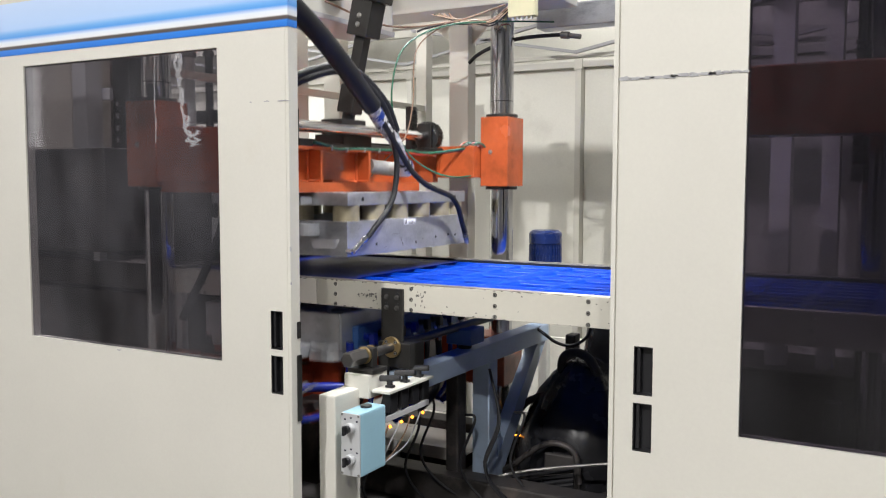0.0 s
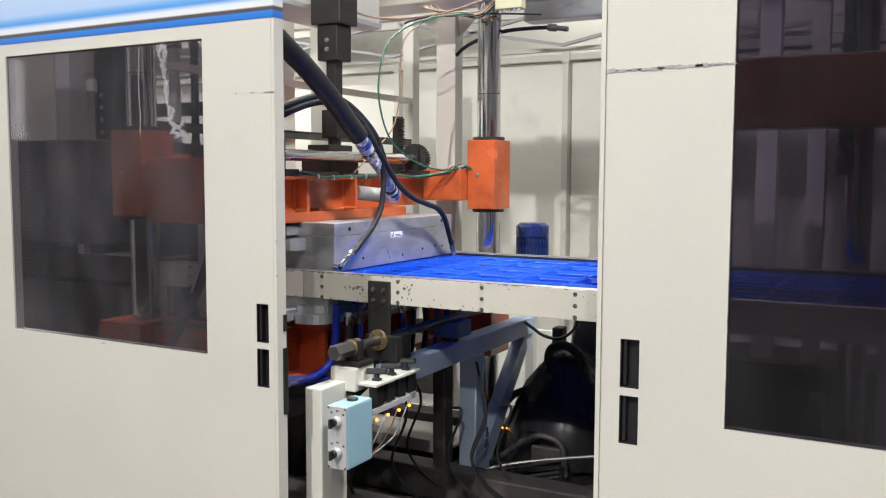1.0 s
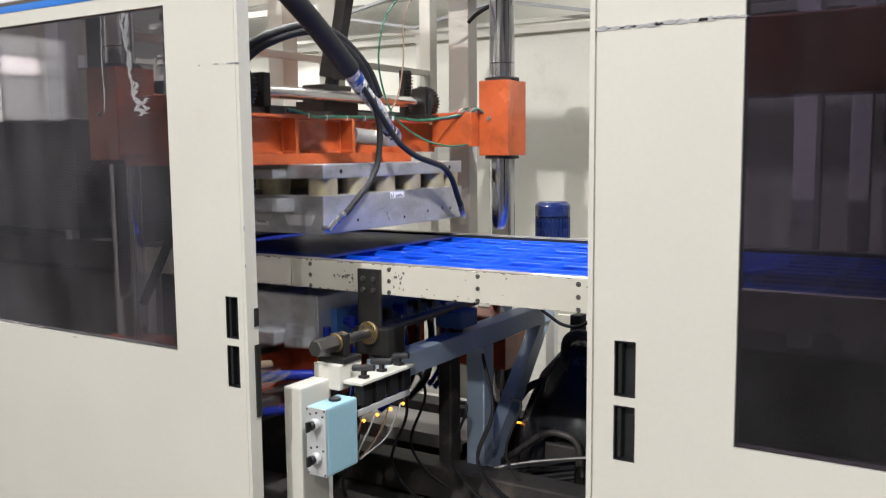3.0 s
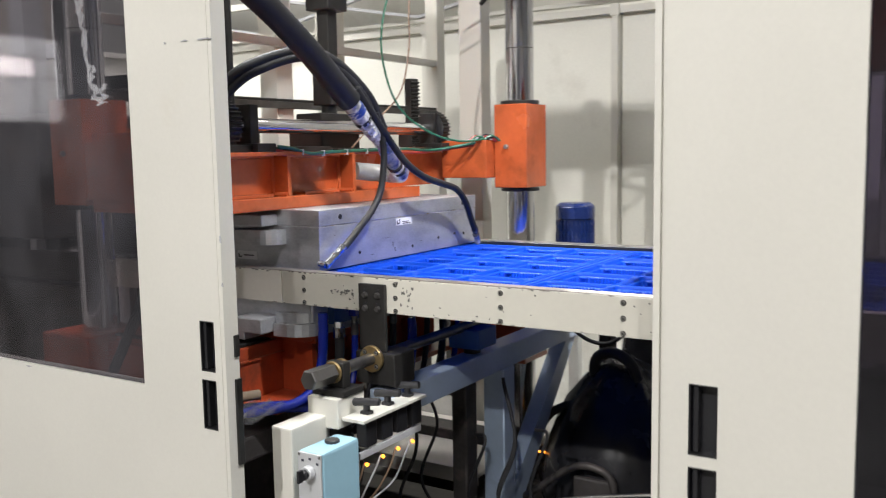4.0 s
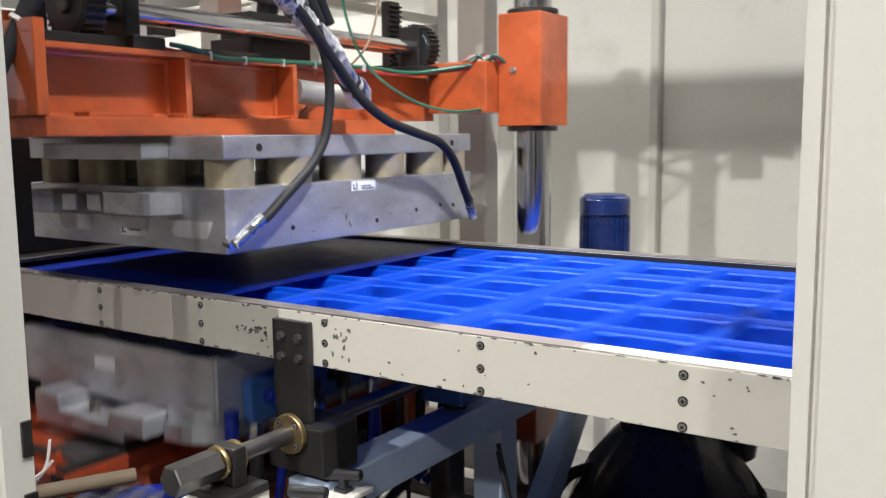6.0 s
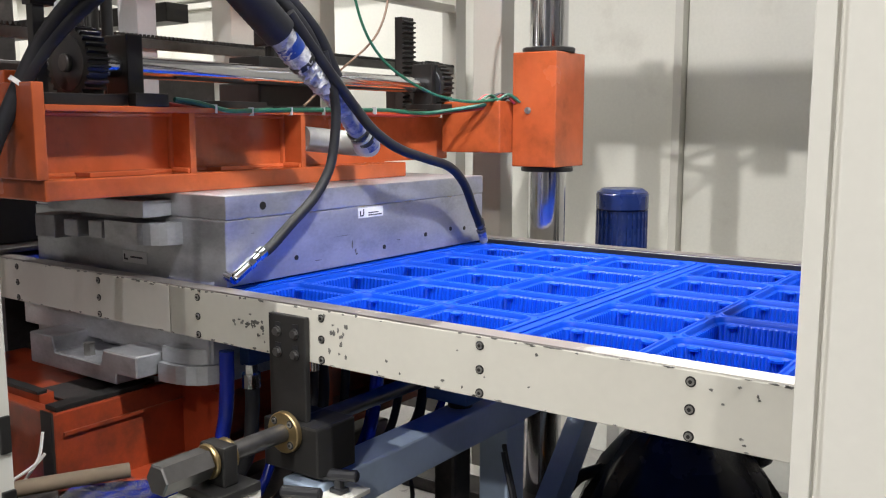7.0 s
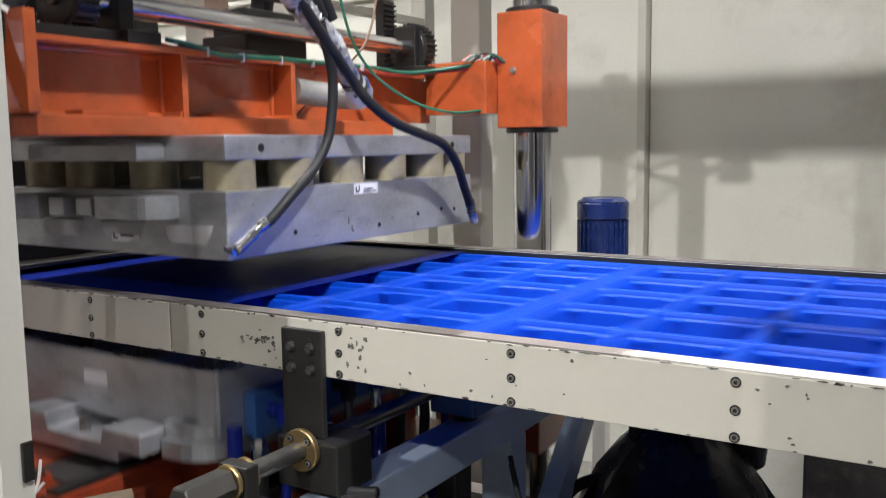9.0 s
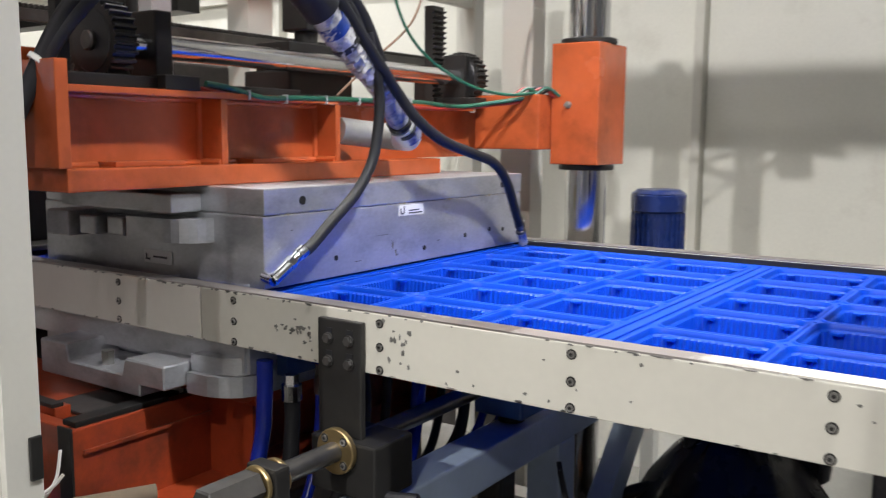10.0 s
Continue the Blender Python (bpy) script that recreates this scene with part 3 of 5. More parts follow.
def rail(name, y0, y1, front, label):
    r = thing(name, label, "rail")
    for a, b in ((-1.62, -0.792), (-0.789, 1.45), (1.453, 2.9)):
        part("rail_bar", boxes((a, b, y0, y1, ZR0, ZR1 - 0.002, 0.002)), RAILP, r)
    # Dark paint keeps this stretch from standing out behind the window.
    part("infeed_bar", boxes((-3.6, -1.622, y0, y1 + 0.004, ZR0, ZR1 + 0.001, 0.002)), DARK, r, "dark infeed rail section hiding the blue sheet edge")
    part("top_strip", boxes((-1.62, -0.1, y0 + 0.001, y1 - 0.001, ZR1 - 0.002, ZR1 + 0.001)), RAILTOP, r, "worn bare steel top edge")
    part("top_strip", boxes((-0.1, 2.9, y0 + 0.001, y1 - 0.001, ZR1 - 0.002, ZR1 + 0.001)), EDGEW if front else RAILTOP, r, "worn white painted top edge" if front else "")
    inner = (y1, y1 + 0.006) if front else (y0 - 0.006, y0)
    part("chain_guide", boxes((-1.62, 2.9, inner[0], inner[1], 1.02, ZR1 - 0.003)), BLACK, r, "black chain guide")
    for x in (-1.57, 1.3, 2.6):
        part("leg", boxes((x - 0.03, x + 0.03, y0 + 0.004, y1 - 0.004, 0, ZR0)), GREYPOST, r)
    if front:
        for i in range(-5, 6):
            for z in (1.065, 1.025, 0.986):
                place("bolt", SOCKET, r, i * 0.3495 + 0.001, y0, z)
        bm = bmesh.new()
        rnd = random.Random(12)
        for k in range(26):
            chip(bm, -0.50 - abs(rnd.gauss(0, 0.035)), rnd.gauss(1.025, 0.012), rnd.uniform(0.004, 0.014), rnd.uniform(0.004, 0.010), y0 - 0.001, k)
        for k in range(13):
            chip(bm, rnd.uniform(-0.365, -0.28), rnd.uniform(0.985, 1.075), rnd.uniform(0.004, 0.012), rnd.uniform(0.003, 0.012), y0 - 0.001, 50 + k)
        for k in range(46):
            top = rnd.random() < 0.6
            chip(bm, rnd.uniform(-1.4, 0.8), (1.079 if top else 0.981) + rnd.uniform(-0.002, 0.002), rnd.uniform(0.003, 0.018), rnd.uniform(0.002, 0.006), y0 - 0.001, 100 + k)
        for k in range(70):
            chip(bm, rnd.uniform(-1.5, 1.2), 1.0805 if rnd.random() < 0.7 else 0.9795, rnd.uniform(0.003, 0.024), rnd.uniform(0.0015, 0.004), y0 - 0.001, 300 + k)
        for k in range(18):
            chip(bm, rnd.uniform(-0.3, 0.7), rnd.uniform(0.985, 1.07), rnd.uniform(0.003, 0.008), rnd.uniform(0.003, 0.007), y0 - 0.001, 200 + k)
        tagged(part("paint_chip", bm, CHIPD, r, "chipped paint spots"), kind="stuff")
    return r


rail("conveyor_rail", 0.0, 0.042, True, "cream painted conveyor rail with chipped edges and bolts")
rail("conveyor_rail", 1.066, 1.116, False, "cream conveyor rail with worn steel top")


def infeed_cover():
    c = thing("infeed_cover", "dull brown sheet-metal cover over the film infeed", "cover")
    part("plate", boxes((-3.5, -1.50, -0.02, 1.12, 1.086, 1.098, 0.003)), DARK, c)


infeed_cover()


def added_oven():
    """Upper and lower heater boxes, added upstream of the press to keep light out."""
    o = thing("added_oven", "dark sheet-metal oven added over the film to block light", "oven")
    part("upper_box", boxes((-3.5, -1.95, -0.05, 1.15, 1.14, 1.62, 0.01)), DARK, o)
    part("lower_box", boxes((-3.5, -1.75, 0.05, 1.06, 0.0, 0.95, 0.01)), DARK, o)
    # Black sheet added to darken the view past the mould.
    part("shade_sheet", boxes((-1.602, -1.590, -0.02, 0.93, 1.099, 1.42, 0.002)), BLACK, o, "black sheet added for the dark left of the mould")
    for x in (-3.45, -2.02):
        for y in (-0.03, 1.13):
            part("standoff", boxes((x - 0.02, x + 0.02, y - 0.02, y + 0.02, 1.098, 1.14)), GREYPOST, o)


added_oven()


def cable_track():
    """Toothed bar behind the press, with the post that holds it."""
    c = thing("toothed_bar", "dark toothed bar carried by a cream post", "rack")
    part("post", boxes((-1.74, -1.64, 0.94, 1.05, 0, 2.55, 0.004)), CREAM, c)
    part("back_post", boxes((-1.68, -1.60, 2.24, 2.32, 0, 2.5, 0.004)), CREAM, c)
    part("bar", boxes((-1.64, -1.61, -0.1, 2.236, 1.655, 1.685, 0.002)), DSTEEL, c)
    bm = bmesh.new()
    pts = [(2.27, 1.686), (-0.085, 1.686)]
    for k in range(156):
        y = -0.08 + 0.015 * k
        pts += [(y, 1.689), (y + 0.003, 1.698), (y + 0.007, 1.698), (y + 0.010, 1.689)]
    prism(bm, pts + [(2.27, 1.689)], "x", -1.642, -1.612)
    part("tooth_strip", bm, BLACK, c)
    part("rail", boxes((-1.645, -1.606, -0.1, 2.237, 1.93, 1.965, 0.002)), CREAM, c)


cable_track()

# ---------------------------------------------------------------- formed plastic sheet
X0, SHOT, PX, PY, GAP, ZS = 0.004, 0.680, 0.210, 0.198, 0.025, 1.068


def rounded(hx, hy, r, per=8, side=56):
    """Points round a rounded rectangle, with their outward normals."""
    pts = []
    for cx, cy, a0, nx, ny in ((hx - r, hy - r, 0, 0, 1), (-hx + r, hy - r, 90, -1, 0), (-hx + r, -hy + r, 180, 0, -1), (hx - r, -hy + r, 270, 1, 0)):
        for k in range(per):
            a = radians(a0 + 90 * k / (per - 1))
            pts.append((cx + r * math.cos(a), cy + r * math.sin(a), math.cos(a), math.sin(a)))
        p = pts[-1]
        ln = 2 * (hx - r) if ny else 2 * (hy - r)
        dx, dy = (-1, 0) if (nx, ny) == (0, 1) else (0, -1) if (nx, ny) == (-1, 0) else (1, 0) if (nx, ny) == (0, -1) else (0, 1)
        for k in range(1, side):
            pts.append((p[0] + dx * ln * k / side, p[1] + dy * ln * k / side, nx, ny))
    return pts


def tray_mesh():
    """One formed tray: flat land, raised rim, stepped mouth, fluted walls and floor."""
    bm = bmesh.new()
    hx, hy = 0.0975, 0.0912
    base = rounded(hx, hy, 0.024)
    n = len(base)

    def loop(off, z, flute=0.0):
        vs = []
        for i, (x, y, nx, ny) in enumerate(base):
            o = off - (flute if (i // 2) % 2 else 0)
            vs.append(bm.verts.new((x + nx * o, y + ny * o, z)))
        return vs
    outer = []
    for x, y, nx, ny in base:
        k = max(abs(x) / (PX / 2), abs(y) / (PY / 2))
        outer.append(bm.verts.new((x / k, y / k, 0)))
    loops = [outer, loop(0.006, 0), loop(0.004, 0.003), loop(0.001, 0.003), loop(-0.001, 0.0), loop(-0.002, -0.006), loop(-0.0035, -0.0075), loop(-0.0045, -0.010, 0.0036), loop(-0.0115, -0.066, 0.0036), loop(-0.017, -0.071)]
    for l0, l1 in zip(loops, loops[1:]):
        for i in range(n):
            bm.faces.new((l0[i], l0[(i + 1) % n], l1[(i + 1) % n], l1[i]))
    bm.faces.new(loops[-1])
    # four denesting lugs in the mouth
    for sx in (-1, 1):
        for sy in (-1, 1):
            cyl(bm, (sx * 0.066, sy * (hy - 0.012), -0.013), (sx * 0.066, sy * (hy - 0.012), -0.009), 0.011, 12)
    bmesh.ops.recalc_face_normals(bm, faces=bm.faces)
    bm.normal_update()
    me = bpy.data.meshes.new("tray")
    bm.to_mesh(me)
    bm.free()
    me.materials.append(BLUE)
    for p in me.polygons:
        p.use_smooth = True
    me.set_sharp_from_angle(angle=radians(28))
    return me


def plastic_sheet():
    s = thing("plastic_sheet", "glossy blue thermoformed plastic sheet with rows of fluted trays", "plastic sheet", 0, 0, ZS)
    me = tray_mesh()
    for shot in range(-5, 4):
        x0 = X0 + shot * SHOT
        for c in range(3):
            for r in range(5):
                place("tray", me, s, x0 + GAP + PX * (c + 0.5), 0.032 + PY * (r + 0.5), 0)
        part("web_strip", boxes((x0 - GAP, x0 + GAP, 0.032, 1.022, -0.001, 0.0), (x0 - 0.015, x0 - 0.010, 0.032, 1.022, 0, 0.003), (x0 + 0.010, x0 + 0.015, 0.032, 1.022, 0, 0.003)), BLUE, s)
    for a, b in ((-0.0 + 0.046, 0.032), (1.022, 1.062)):
        a, b = min(a, b), max(a, b)
        part("web_edge", boxes((X0 - 5 * SHOT, X0 + 4 * SHOT, a, b, -0.001, 0.0)), BLUE, s)
    return s


sheet = plastic_sheet()


def film_web():
    """Heated flat film between the oven and the end of the mould, with shade in its colour."""
    f = thing("plastic_film", "flat heated blue film entering the mould, darkened for its shade", "plastic film")
    part("film", boxes((-3.45, -0.700, 0.044, 1.064, 1.0715, 1.0730)), BLUEFILM, f)


film_web()

# ---------------------------------------------------------------- columns and top frame


def column(x, y, label):
    c = thing("guide_column", label, "column", x, y, 0, group="guide columns")
    bm = bmesh.new()
    cyl(bm, (0, 0, 0.12), (0, 0, 1.874), 0.060, 48)
    part("shaft", bm, HARDCHROME, c, smooth=True)
    bm = bmesh.new()
    cyl(bm, (0, 0, 1.877), (0, 0, 2.34), 0.060, 48)
    part("shaft", bm, HARDCHROME, c, smooth=True)
    bm = bmesh.new()
    cyl(bm, (0, 0, 1.874), (0, 0, 1.877), 0.058, 48)
    part("seam", bm, BLACK, c)
    bm = bmesh.new()
    cyl(bm, (0, 0, 0), (0, 0, 0.12), 0.11, 32, bevel=0.006)
    part("foot", bm, BLACK, c)
    return c


column(-0.604, 1.31, "polished chrome guide column of the press")
column(-1.49, -0.16, "polished chrome guide column behind the tinted window")


def top_frame():
    f = thing("press_gantry", "cream welded top frame of the press", "frame")
    part("cross_beam", boxes((-1.85, -0.25, 1.18, 1.44, 2.34, 2.52, 0.008)), CREAM, f)
    part("cross_beam", boxes((-1.85, -1.18, -0.32, 0.0, 2.34, 2.62, 0.008)), CREAM, f)
    part("long_beam", boxes((-1.46, -1.18, 0.0, 1.18, 2.25, 2.52, 0.008)), CREAM, f)
    # Grey strip puts the shaded underside of the cream beam into colour.
    part("underside_shade", boxes((-1.46, -1.17, 0.0, 1.18, 2.225, 2.25, 0.003)), GREYPOST, f)
    part("post", boxes((-1.035, -0.915, 1.53, 1.62, 0, 2.52, 0.006)), CREAM, f)
    part("post", boxes((-1.90, -1.78, 1.53, 1.62, 0, 2.52, 0.006)), CREAM, f)
    bm = bmesh.new()
    cyl(bm, (-1.18, 0.62, 2.40), (-1.10, 0.62, 2.40), 0.085, 28, bevel=0.008)
    part("crank_boss", bm, BLACK, f, smooth=True)
    part("gusset", prism(bmesh.new(), [(-0.915, 2.34), (-0.79, 2.34), (-0.915, 2.22)], "y", 1.57, 1.585), CREAM, f)
    part("gusset", prism(bmesh.new(), [(-1.035, 2.34), (-1.16, 2.34), (-1.035, 2.22)], "y", 1.57, 1.585), CREAM, f)
    part("tie_beam", boxes((-3.2, 1.2, 1.56, 1.60, 2.34, 2.38, 0.004)), CREAM, f)
    part("drive_arm", boxes((-0.50, 0.15, 1.50, 1.62, 2.26, 2.38, 0.006)), ALU, f)
    return f


top_frame()


def terminal_box():
    b = thing("terminal_box", "pale yellow connector box with small screws", "junction box", -0.42, 1.16, 2.30)
    part("body", boxes((-0.07, 0.07, -0.03, 0.018, -0.04, 0.06, 0.004)), YELLOWP, b)
    for i in range(5):
        bm = bmesh.new()
        cyl(bm, (-0.05 + 0.025 * i, -0.015, -0.04), (-0.05 + 0.025 * i, -0.015, -0.055), 0.007, 10)
        part("gland", bm, PLATE, b)


terminal_box()


def left_posts():
    """Steel uprights behind the tinted window."""
    for x0, x1, y0, y1, mat, lab in ((-2.238, -2.118, 0.25, 0.33, BLACK, "dark perforated steel upright"), (-2.476, -2.375, 0.20, 0.30, GREYPOST, "grey steel upright"), (-2.912, -2.55, 0.25, 0.5, BROWNBOX, "wide dull brown steel upright"), (-1.72, -1.62, 0.55, 0.62, GREYPOST, "slim grey steel upright")):
        p = thing("upright", lab + " inside the machine", "post")
        part("post", boxes((x0, x1, y0, y1, 0, 2.5, 0.004)), mat, p)
        if mat is BLACK:
            for i in range(16):
                bm = bmesh.new()
                cyl(bm, (x0 + 0.03, y0 - 0.001, 0.95 + 0.06 * i), (x0 + 0.03, y0 + 0.004, 0.95 + 0.06 * i), 0.012, 12)
                part("hole_plug", bm, GREYPOST, p)
    c = thing("side_cabinet", "dark machine cabinet behind the tinted window", "cabinet")
    part("body", boxes((-3.5, -2.95, 0.6, 0.9, 0, 2.45, 0.01)), DARK, c)
    part("low_body", boxes((-2.94, -2.3, 0.62, 0.88, 0, 1.30, 0.01)), DARK, c)
    part("shelf", boxes((-3.4, -2.0, 0.95, 1.05, 1.80, 1.87, 0.004)), BLACK, c)
    part("stay", boxes((-2.55, -2.33, 0.305, 0.345, 1.88, 1.94, 0.004)), GREYPOST, c)
    for x, y, r, mat in ((-2.30, 0.42, 0.022, BLACK), (-2.02, 0.55, 0.03, GREYPOST), (-1.93, 0.6, 0.02, BLACK)):
        p = thing("riser_pipe", ("dull grey" if mat is GREYPOST else "black") + " vertical riser pipe inside the machine", "pipe", x, y, 0, group="riser pipes")
        bm = bmesh.new()
        cyl(bm, (0, 0, 0), (0, 0, 2.6), r, 16)
        part("tube", bm, mat, p, smooth=True)
        for z in (1.0, 1.6, 2.1):
            bm = bmesh.new()
            cyl(bm, (0, 0, z), (0, 0, z + 0.03), r * 1.3, 16, bevel=0.003)
            part("clamp", bm, DSTEEL, p, smooth=True)


left_posts()

# ---------------------------------------------------------------- upper press (moves)


def upper_platen():
    u = thing("upper_platen", "orange welded upper press platen on guide bushes", "press platen")
    part("bottom_flange", boxes((-1.40, -0.850, -0.23, 0.90, 1.270, 1.312, 0.004)), ORANGE, u)
    part("web", boxes((-0.945, -0.930, -0.215, 1.22, 1.312, 1.445)), ORANGE, u)
    part("top_flange", boxes((-1.40, -0.860, -0.215, 0.49, 1.445, 1.458, 0.002)), ORANGE, u)
    part("top_flange", boxes((-1.40, -0.868, 0.49, 1.10, 1.445, 1.458, 0.002)), ORANGE, u)
    part("end_plate", boxes((-1.42, -0.850, -0.245, -0.22, 1.312, 1.50, 0.003)), ORANGE, u)
    for y in (0.135, 0.486):
        part("rib", boxes((-0.930, -0.862, y - 0.008, y + 0.008, 1.312, 1.445)), ORANGE, u)
    for y0, y1 in ((-0.16, 0.06), (0.18, 0.34)):
        part("pad", boxes((-0.930, -0.87, y0 + 0.04, y1 - 0.02, 1.312, 1.322, 0.002)), ORANGE, u)
    part("arm", boxes((-0.90, -0.681, 1.15, 1.38, 1.335, 1.495, 0.005)), ORANGE, u)
    part("rear_beam", boxes((-1.40, -0.945, 0.95, 1.20, 1.312, 1.47, 0.005)), ORANGE, u)
    part("front_beam", boxes((-1.56, -1.42, -0.10, 0.05, 1.28, 1.55, 0.006)), ORANGE, u)
    part("front_arm", boxes((-1.404, -1.0, -0.215, -0.18, 1.316, 1.529, 0.005)), ORANGE, u)
    for x0, x1, y0, y1, cx, cy in ((-0.680, -0.528, 1.220, 1.41, -0.604, 1.31), (-1.575, -1.405, -0.25, -0.07, -1.49, -0.16)):
        bush = part("guide_bush", boxes((x0, x1, y0, y1, 1.292, 1.642, 0.004)), ORANGE, u, "orange guide bush block")
        bm = bmesh.new()
        cyl(bm, (cx, cy, 1.642), (cx, cy, 1.658), 0.082, 32, bevel=0.003)
        part("collar", bm, BLACK, bush)
        bm = bmesh.new()
        cyl(bm, (cx, cy, 1.276), (cx, cy, 1.292), 0.082, 32, bevel=0.003)
        part("collar", bm, BLACK, bush)
        place("bolt", HEXB, bush, cx - 0.02, y0, 1.465)
    # clamping bars and lift drive on top
    part("rail_bar", boxes((-0.99, -0.885, -0.20, 0.08, 1.458, 1.482, 0.003)), BLACK, u)
    part("rail_bar", boxes((-0.98, -0.90, 0.19, 0.40, 1.458, 1.476, 0.003)), BLACK, u)
    part("cover_plate", boxes((-1.12, -0.925, 0.085, 0.185, 1.4585, 1.468, 0.002), (-1.12, -0.925, 0.405, 0.445, 1.4585, 1.468, 0.002), (-0.975, -0.905, 0.45, 1.08, 1.4585, 1.468, 0.002)), BLACK, u, "oily black cover plate")
    part("centre_block", boxes((-1.14, -0.98, 0.45, 0.68, 1.458, 1.53, 0.006), (-1.12, -1.0, 0.47, 0.66, 1.53, 1.60, 0.006)), BLACK, u)
    bm = bmesh.new()
    cyl(bm, (-0.945, -0.05, 1.545), (-0.945, 1.12, 1.545), 0.025, 28)
    part("drive_shaft", bm, CHROME, u, "polished steel drive shaft", smooth=True)
    for y in (0.0, 1.10):
        part("bearing_block", boxes((-0.985, -0.905, y + 0.005, y + 0.045, 1.458, 1.612, 0.004)), BLACK, u)
        part("bearing_foot", boxes((-1.0, -0.86, y - 0.01, y + 0.075, 1.458, 1.486, 0.003)), BLACK, u)
    for x, y, r, z in ((-1.016, 0.035, 0.013, 2.30), (-1.25, 0.10, 0.026, 2.40)):
        bm = bmesh.new()
        cyl(bm, (x, y, 1.458), (x, y, z), r, 18, bevel=0.002)
        part("guide_rod", bm, BLACK, u, smooth=True)
    part("rack_post", boxes((-0.958, -0.934, -0.185, -0.160, 1.458, 1.66, 0.002)), BLACK, u, "black rack post")
    bm = bmesh.new()
    prism(bm, rack_outline(-0.962, -0.932, 1.655, 2.08), "y", -0.190, -0.140)
    part("rack", bm, BLACK, u, "black toothed rack")
    part("rack_clip", boxes((-0.922, -0.895, -0.18, -0.145, 1.70, 1.745, 0.003)), PIPE, u)
    for p0, p1 in (((-0.928, -0.21, 1.314), (-0.928, 0.49, 1.314)), ((-0.928, 0.127, 1.316), (-0.865, 0.127, 1.316)), ((-0.928, 0.478, 1.316), (-0.865, 0.478, 1.316)), ((-0.928, 0.125, 1.32), (-0.928, 0.125, 1.44)), ((-0.928, 0.476, 1.32), (-0.928, 0.476, 1.44)), ((-0.928, -0.21, 1.443), (-0.928, 0.49, 1.443))):
        bm = bmesh.new()
        tube(bm, [p0, tuple((a + b) / 2 for a, b in zip(p0, p1)), p1], 0.007, 8, 14, 0.12)
        part("weld_bead", bm, ORANGE, u, smooth=True)
    gears = []
    for y in (-0.085, 1.15):
        bm = bmesh.new()
        prism(bm, gear_outline(0, 0, 0.078, 30, 0.008), "y", -0.024, 0.024)
        g = part("gear", bm, BLACK, u, "black spur gear")
        bm = bmesh.new()
        cyl(bm, (0, -0.036, 0), (0, 0.05, 0), 0.019, 20, bevel=0.003)
        part("hub", bm, DSTEEL, g)
        bm = bmesh.new()
        cyl(bm, (0, -0.026, 0), (0, 0.026, 0), 0.060, 32, bevel=0.003)
        part("web", bm, BLACKP, g)
        g.location = (-0.945, y, 1.545)
        gears.append((g, y))
    # air pipe with elbow
    bm = bmesh.new()
    tube(bm, [(-0.875, 0.50, 1.385), (-0.862, 0.55, 1.380), (-0.835, 0.60, 1.374), (-0.78, 0.622, 1.369)], 0.032, 20)
    part("air_pipe", bm, PIPE, u, "dull silver air pipe stub", smooth=True)
    # wiring along the top edge
    bm = bmesh.new()
    tube(bm, [(-0.875, 0.10, 1.475), (-0.868, 0.16, 1.468), (-0.862, 0.24, 1.452), (-0.862, 0.36, 1.455), (-0.862, 0.50, 1.458), (-0.865, 0.66, 1.460), (-0.872, 0.85, 1.462), (-0.85, 0.98, 1.455), (-0.78, 1.10, 1.472), (-0.70, 1.19, 1.492)], 0.006, 8)
    part("green_wire", bm, GREEN, u, "green cable", smooth=True)
    bm = bmesh.new()
    tube(bm, [(-0.88, 0.08, 1.465), (-0.872, 0.16, 1.455), (-0.868, 0.26, 1.447), (-0.868, 0.45, 1.450), (-0.868, 0.7, 1.450), (-0.86, 0.95, 1.448), (-0.78, 1.11, 1.466), (-0.70, 1.19, 1.480)], 0.005, 8)
    part("red_wire", bm, REDW, u, "red cable", smooth=True)
    for k, (y, z) in enumerate(((0.2, 1.458), (0.31, 1.453), (0.44, 1.456), (0.56, 1.458), (0.77, 1.462))):
        part("cable_tie", boxes((-0.870, -0.855, y, y + 0.003, z - 0.012, z + 0.008)), PLUG, u)
    rnd = random.Random(2)
    for k in range(9):
        bm = bmesh.new()
        a = Vector((-0.72 + rnd.uniform(-0.03, 0.03), 1.15 + rnd.uniform(-0.03, 0.03), 1.492))
        tube(bm, [a, a + Vector((0.02, 0.03, 0.016 + 0.01 * rnd.random())), a + Vector((0.045, 0.06, rnd.uniform(-0.01, 0.02)))], 0.004, 6, 4)
        part("cable_end", bm, (RUBBER, GREEN, REDW)[k % 3], u, smooth=True)
    return u, gears


platen, gears = upper_platen()


def lift_rod():
    r = thing("press_rod", "black steel connecting rod above the platen", "connecting rod", -1.035, 0.565, 1.60)
    bm = bmesh.new()
    cyl(bm, (0, 0, 0), (0, 0, 0.04), 0.03, 20)
    box(bm, -0.043, 0.043, -0.043, 0.043, 0.03, 0.16, 0.006)
    part("lower_head", bm, BLACK, r)
    bm = bmesh.new()
    box(bm, -0.027, 0.027, -0.027, 0.027, 0.16, 0.40, 0.004)
    part("bar", bm, BLACK, r)
    h = part("upper_head", boxes((-0.056, 0.056, -0.056, 0.056, 0.38, 0.54, 0.006), (-0.082, 0.082, -0.07, 0.07, 0.54, 0.70, 0.008)), BLACK, r)
    for z in (0.43, 0.47):
        place("bolt", HEXB, h, 0.0, -0.056, z)
    return r


rod = lift_rod()


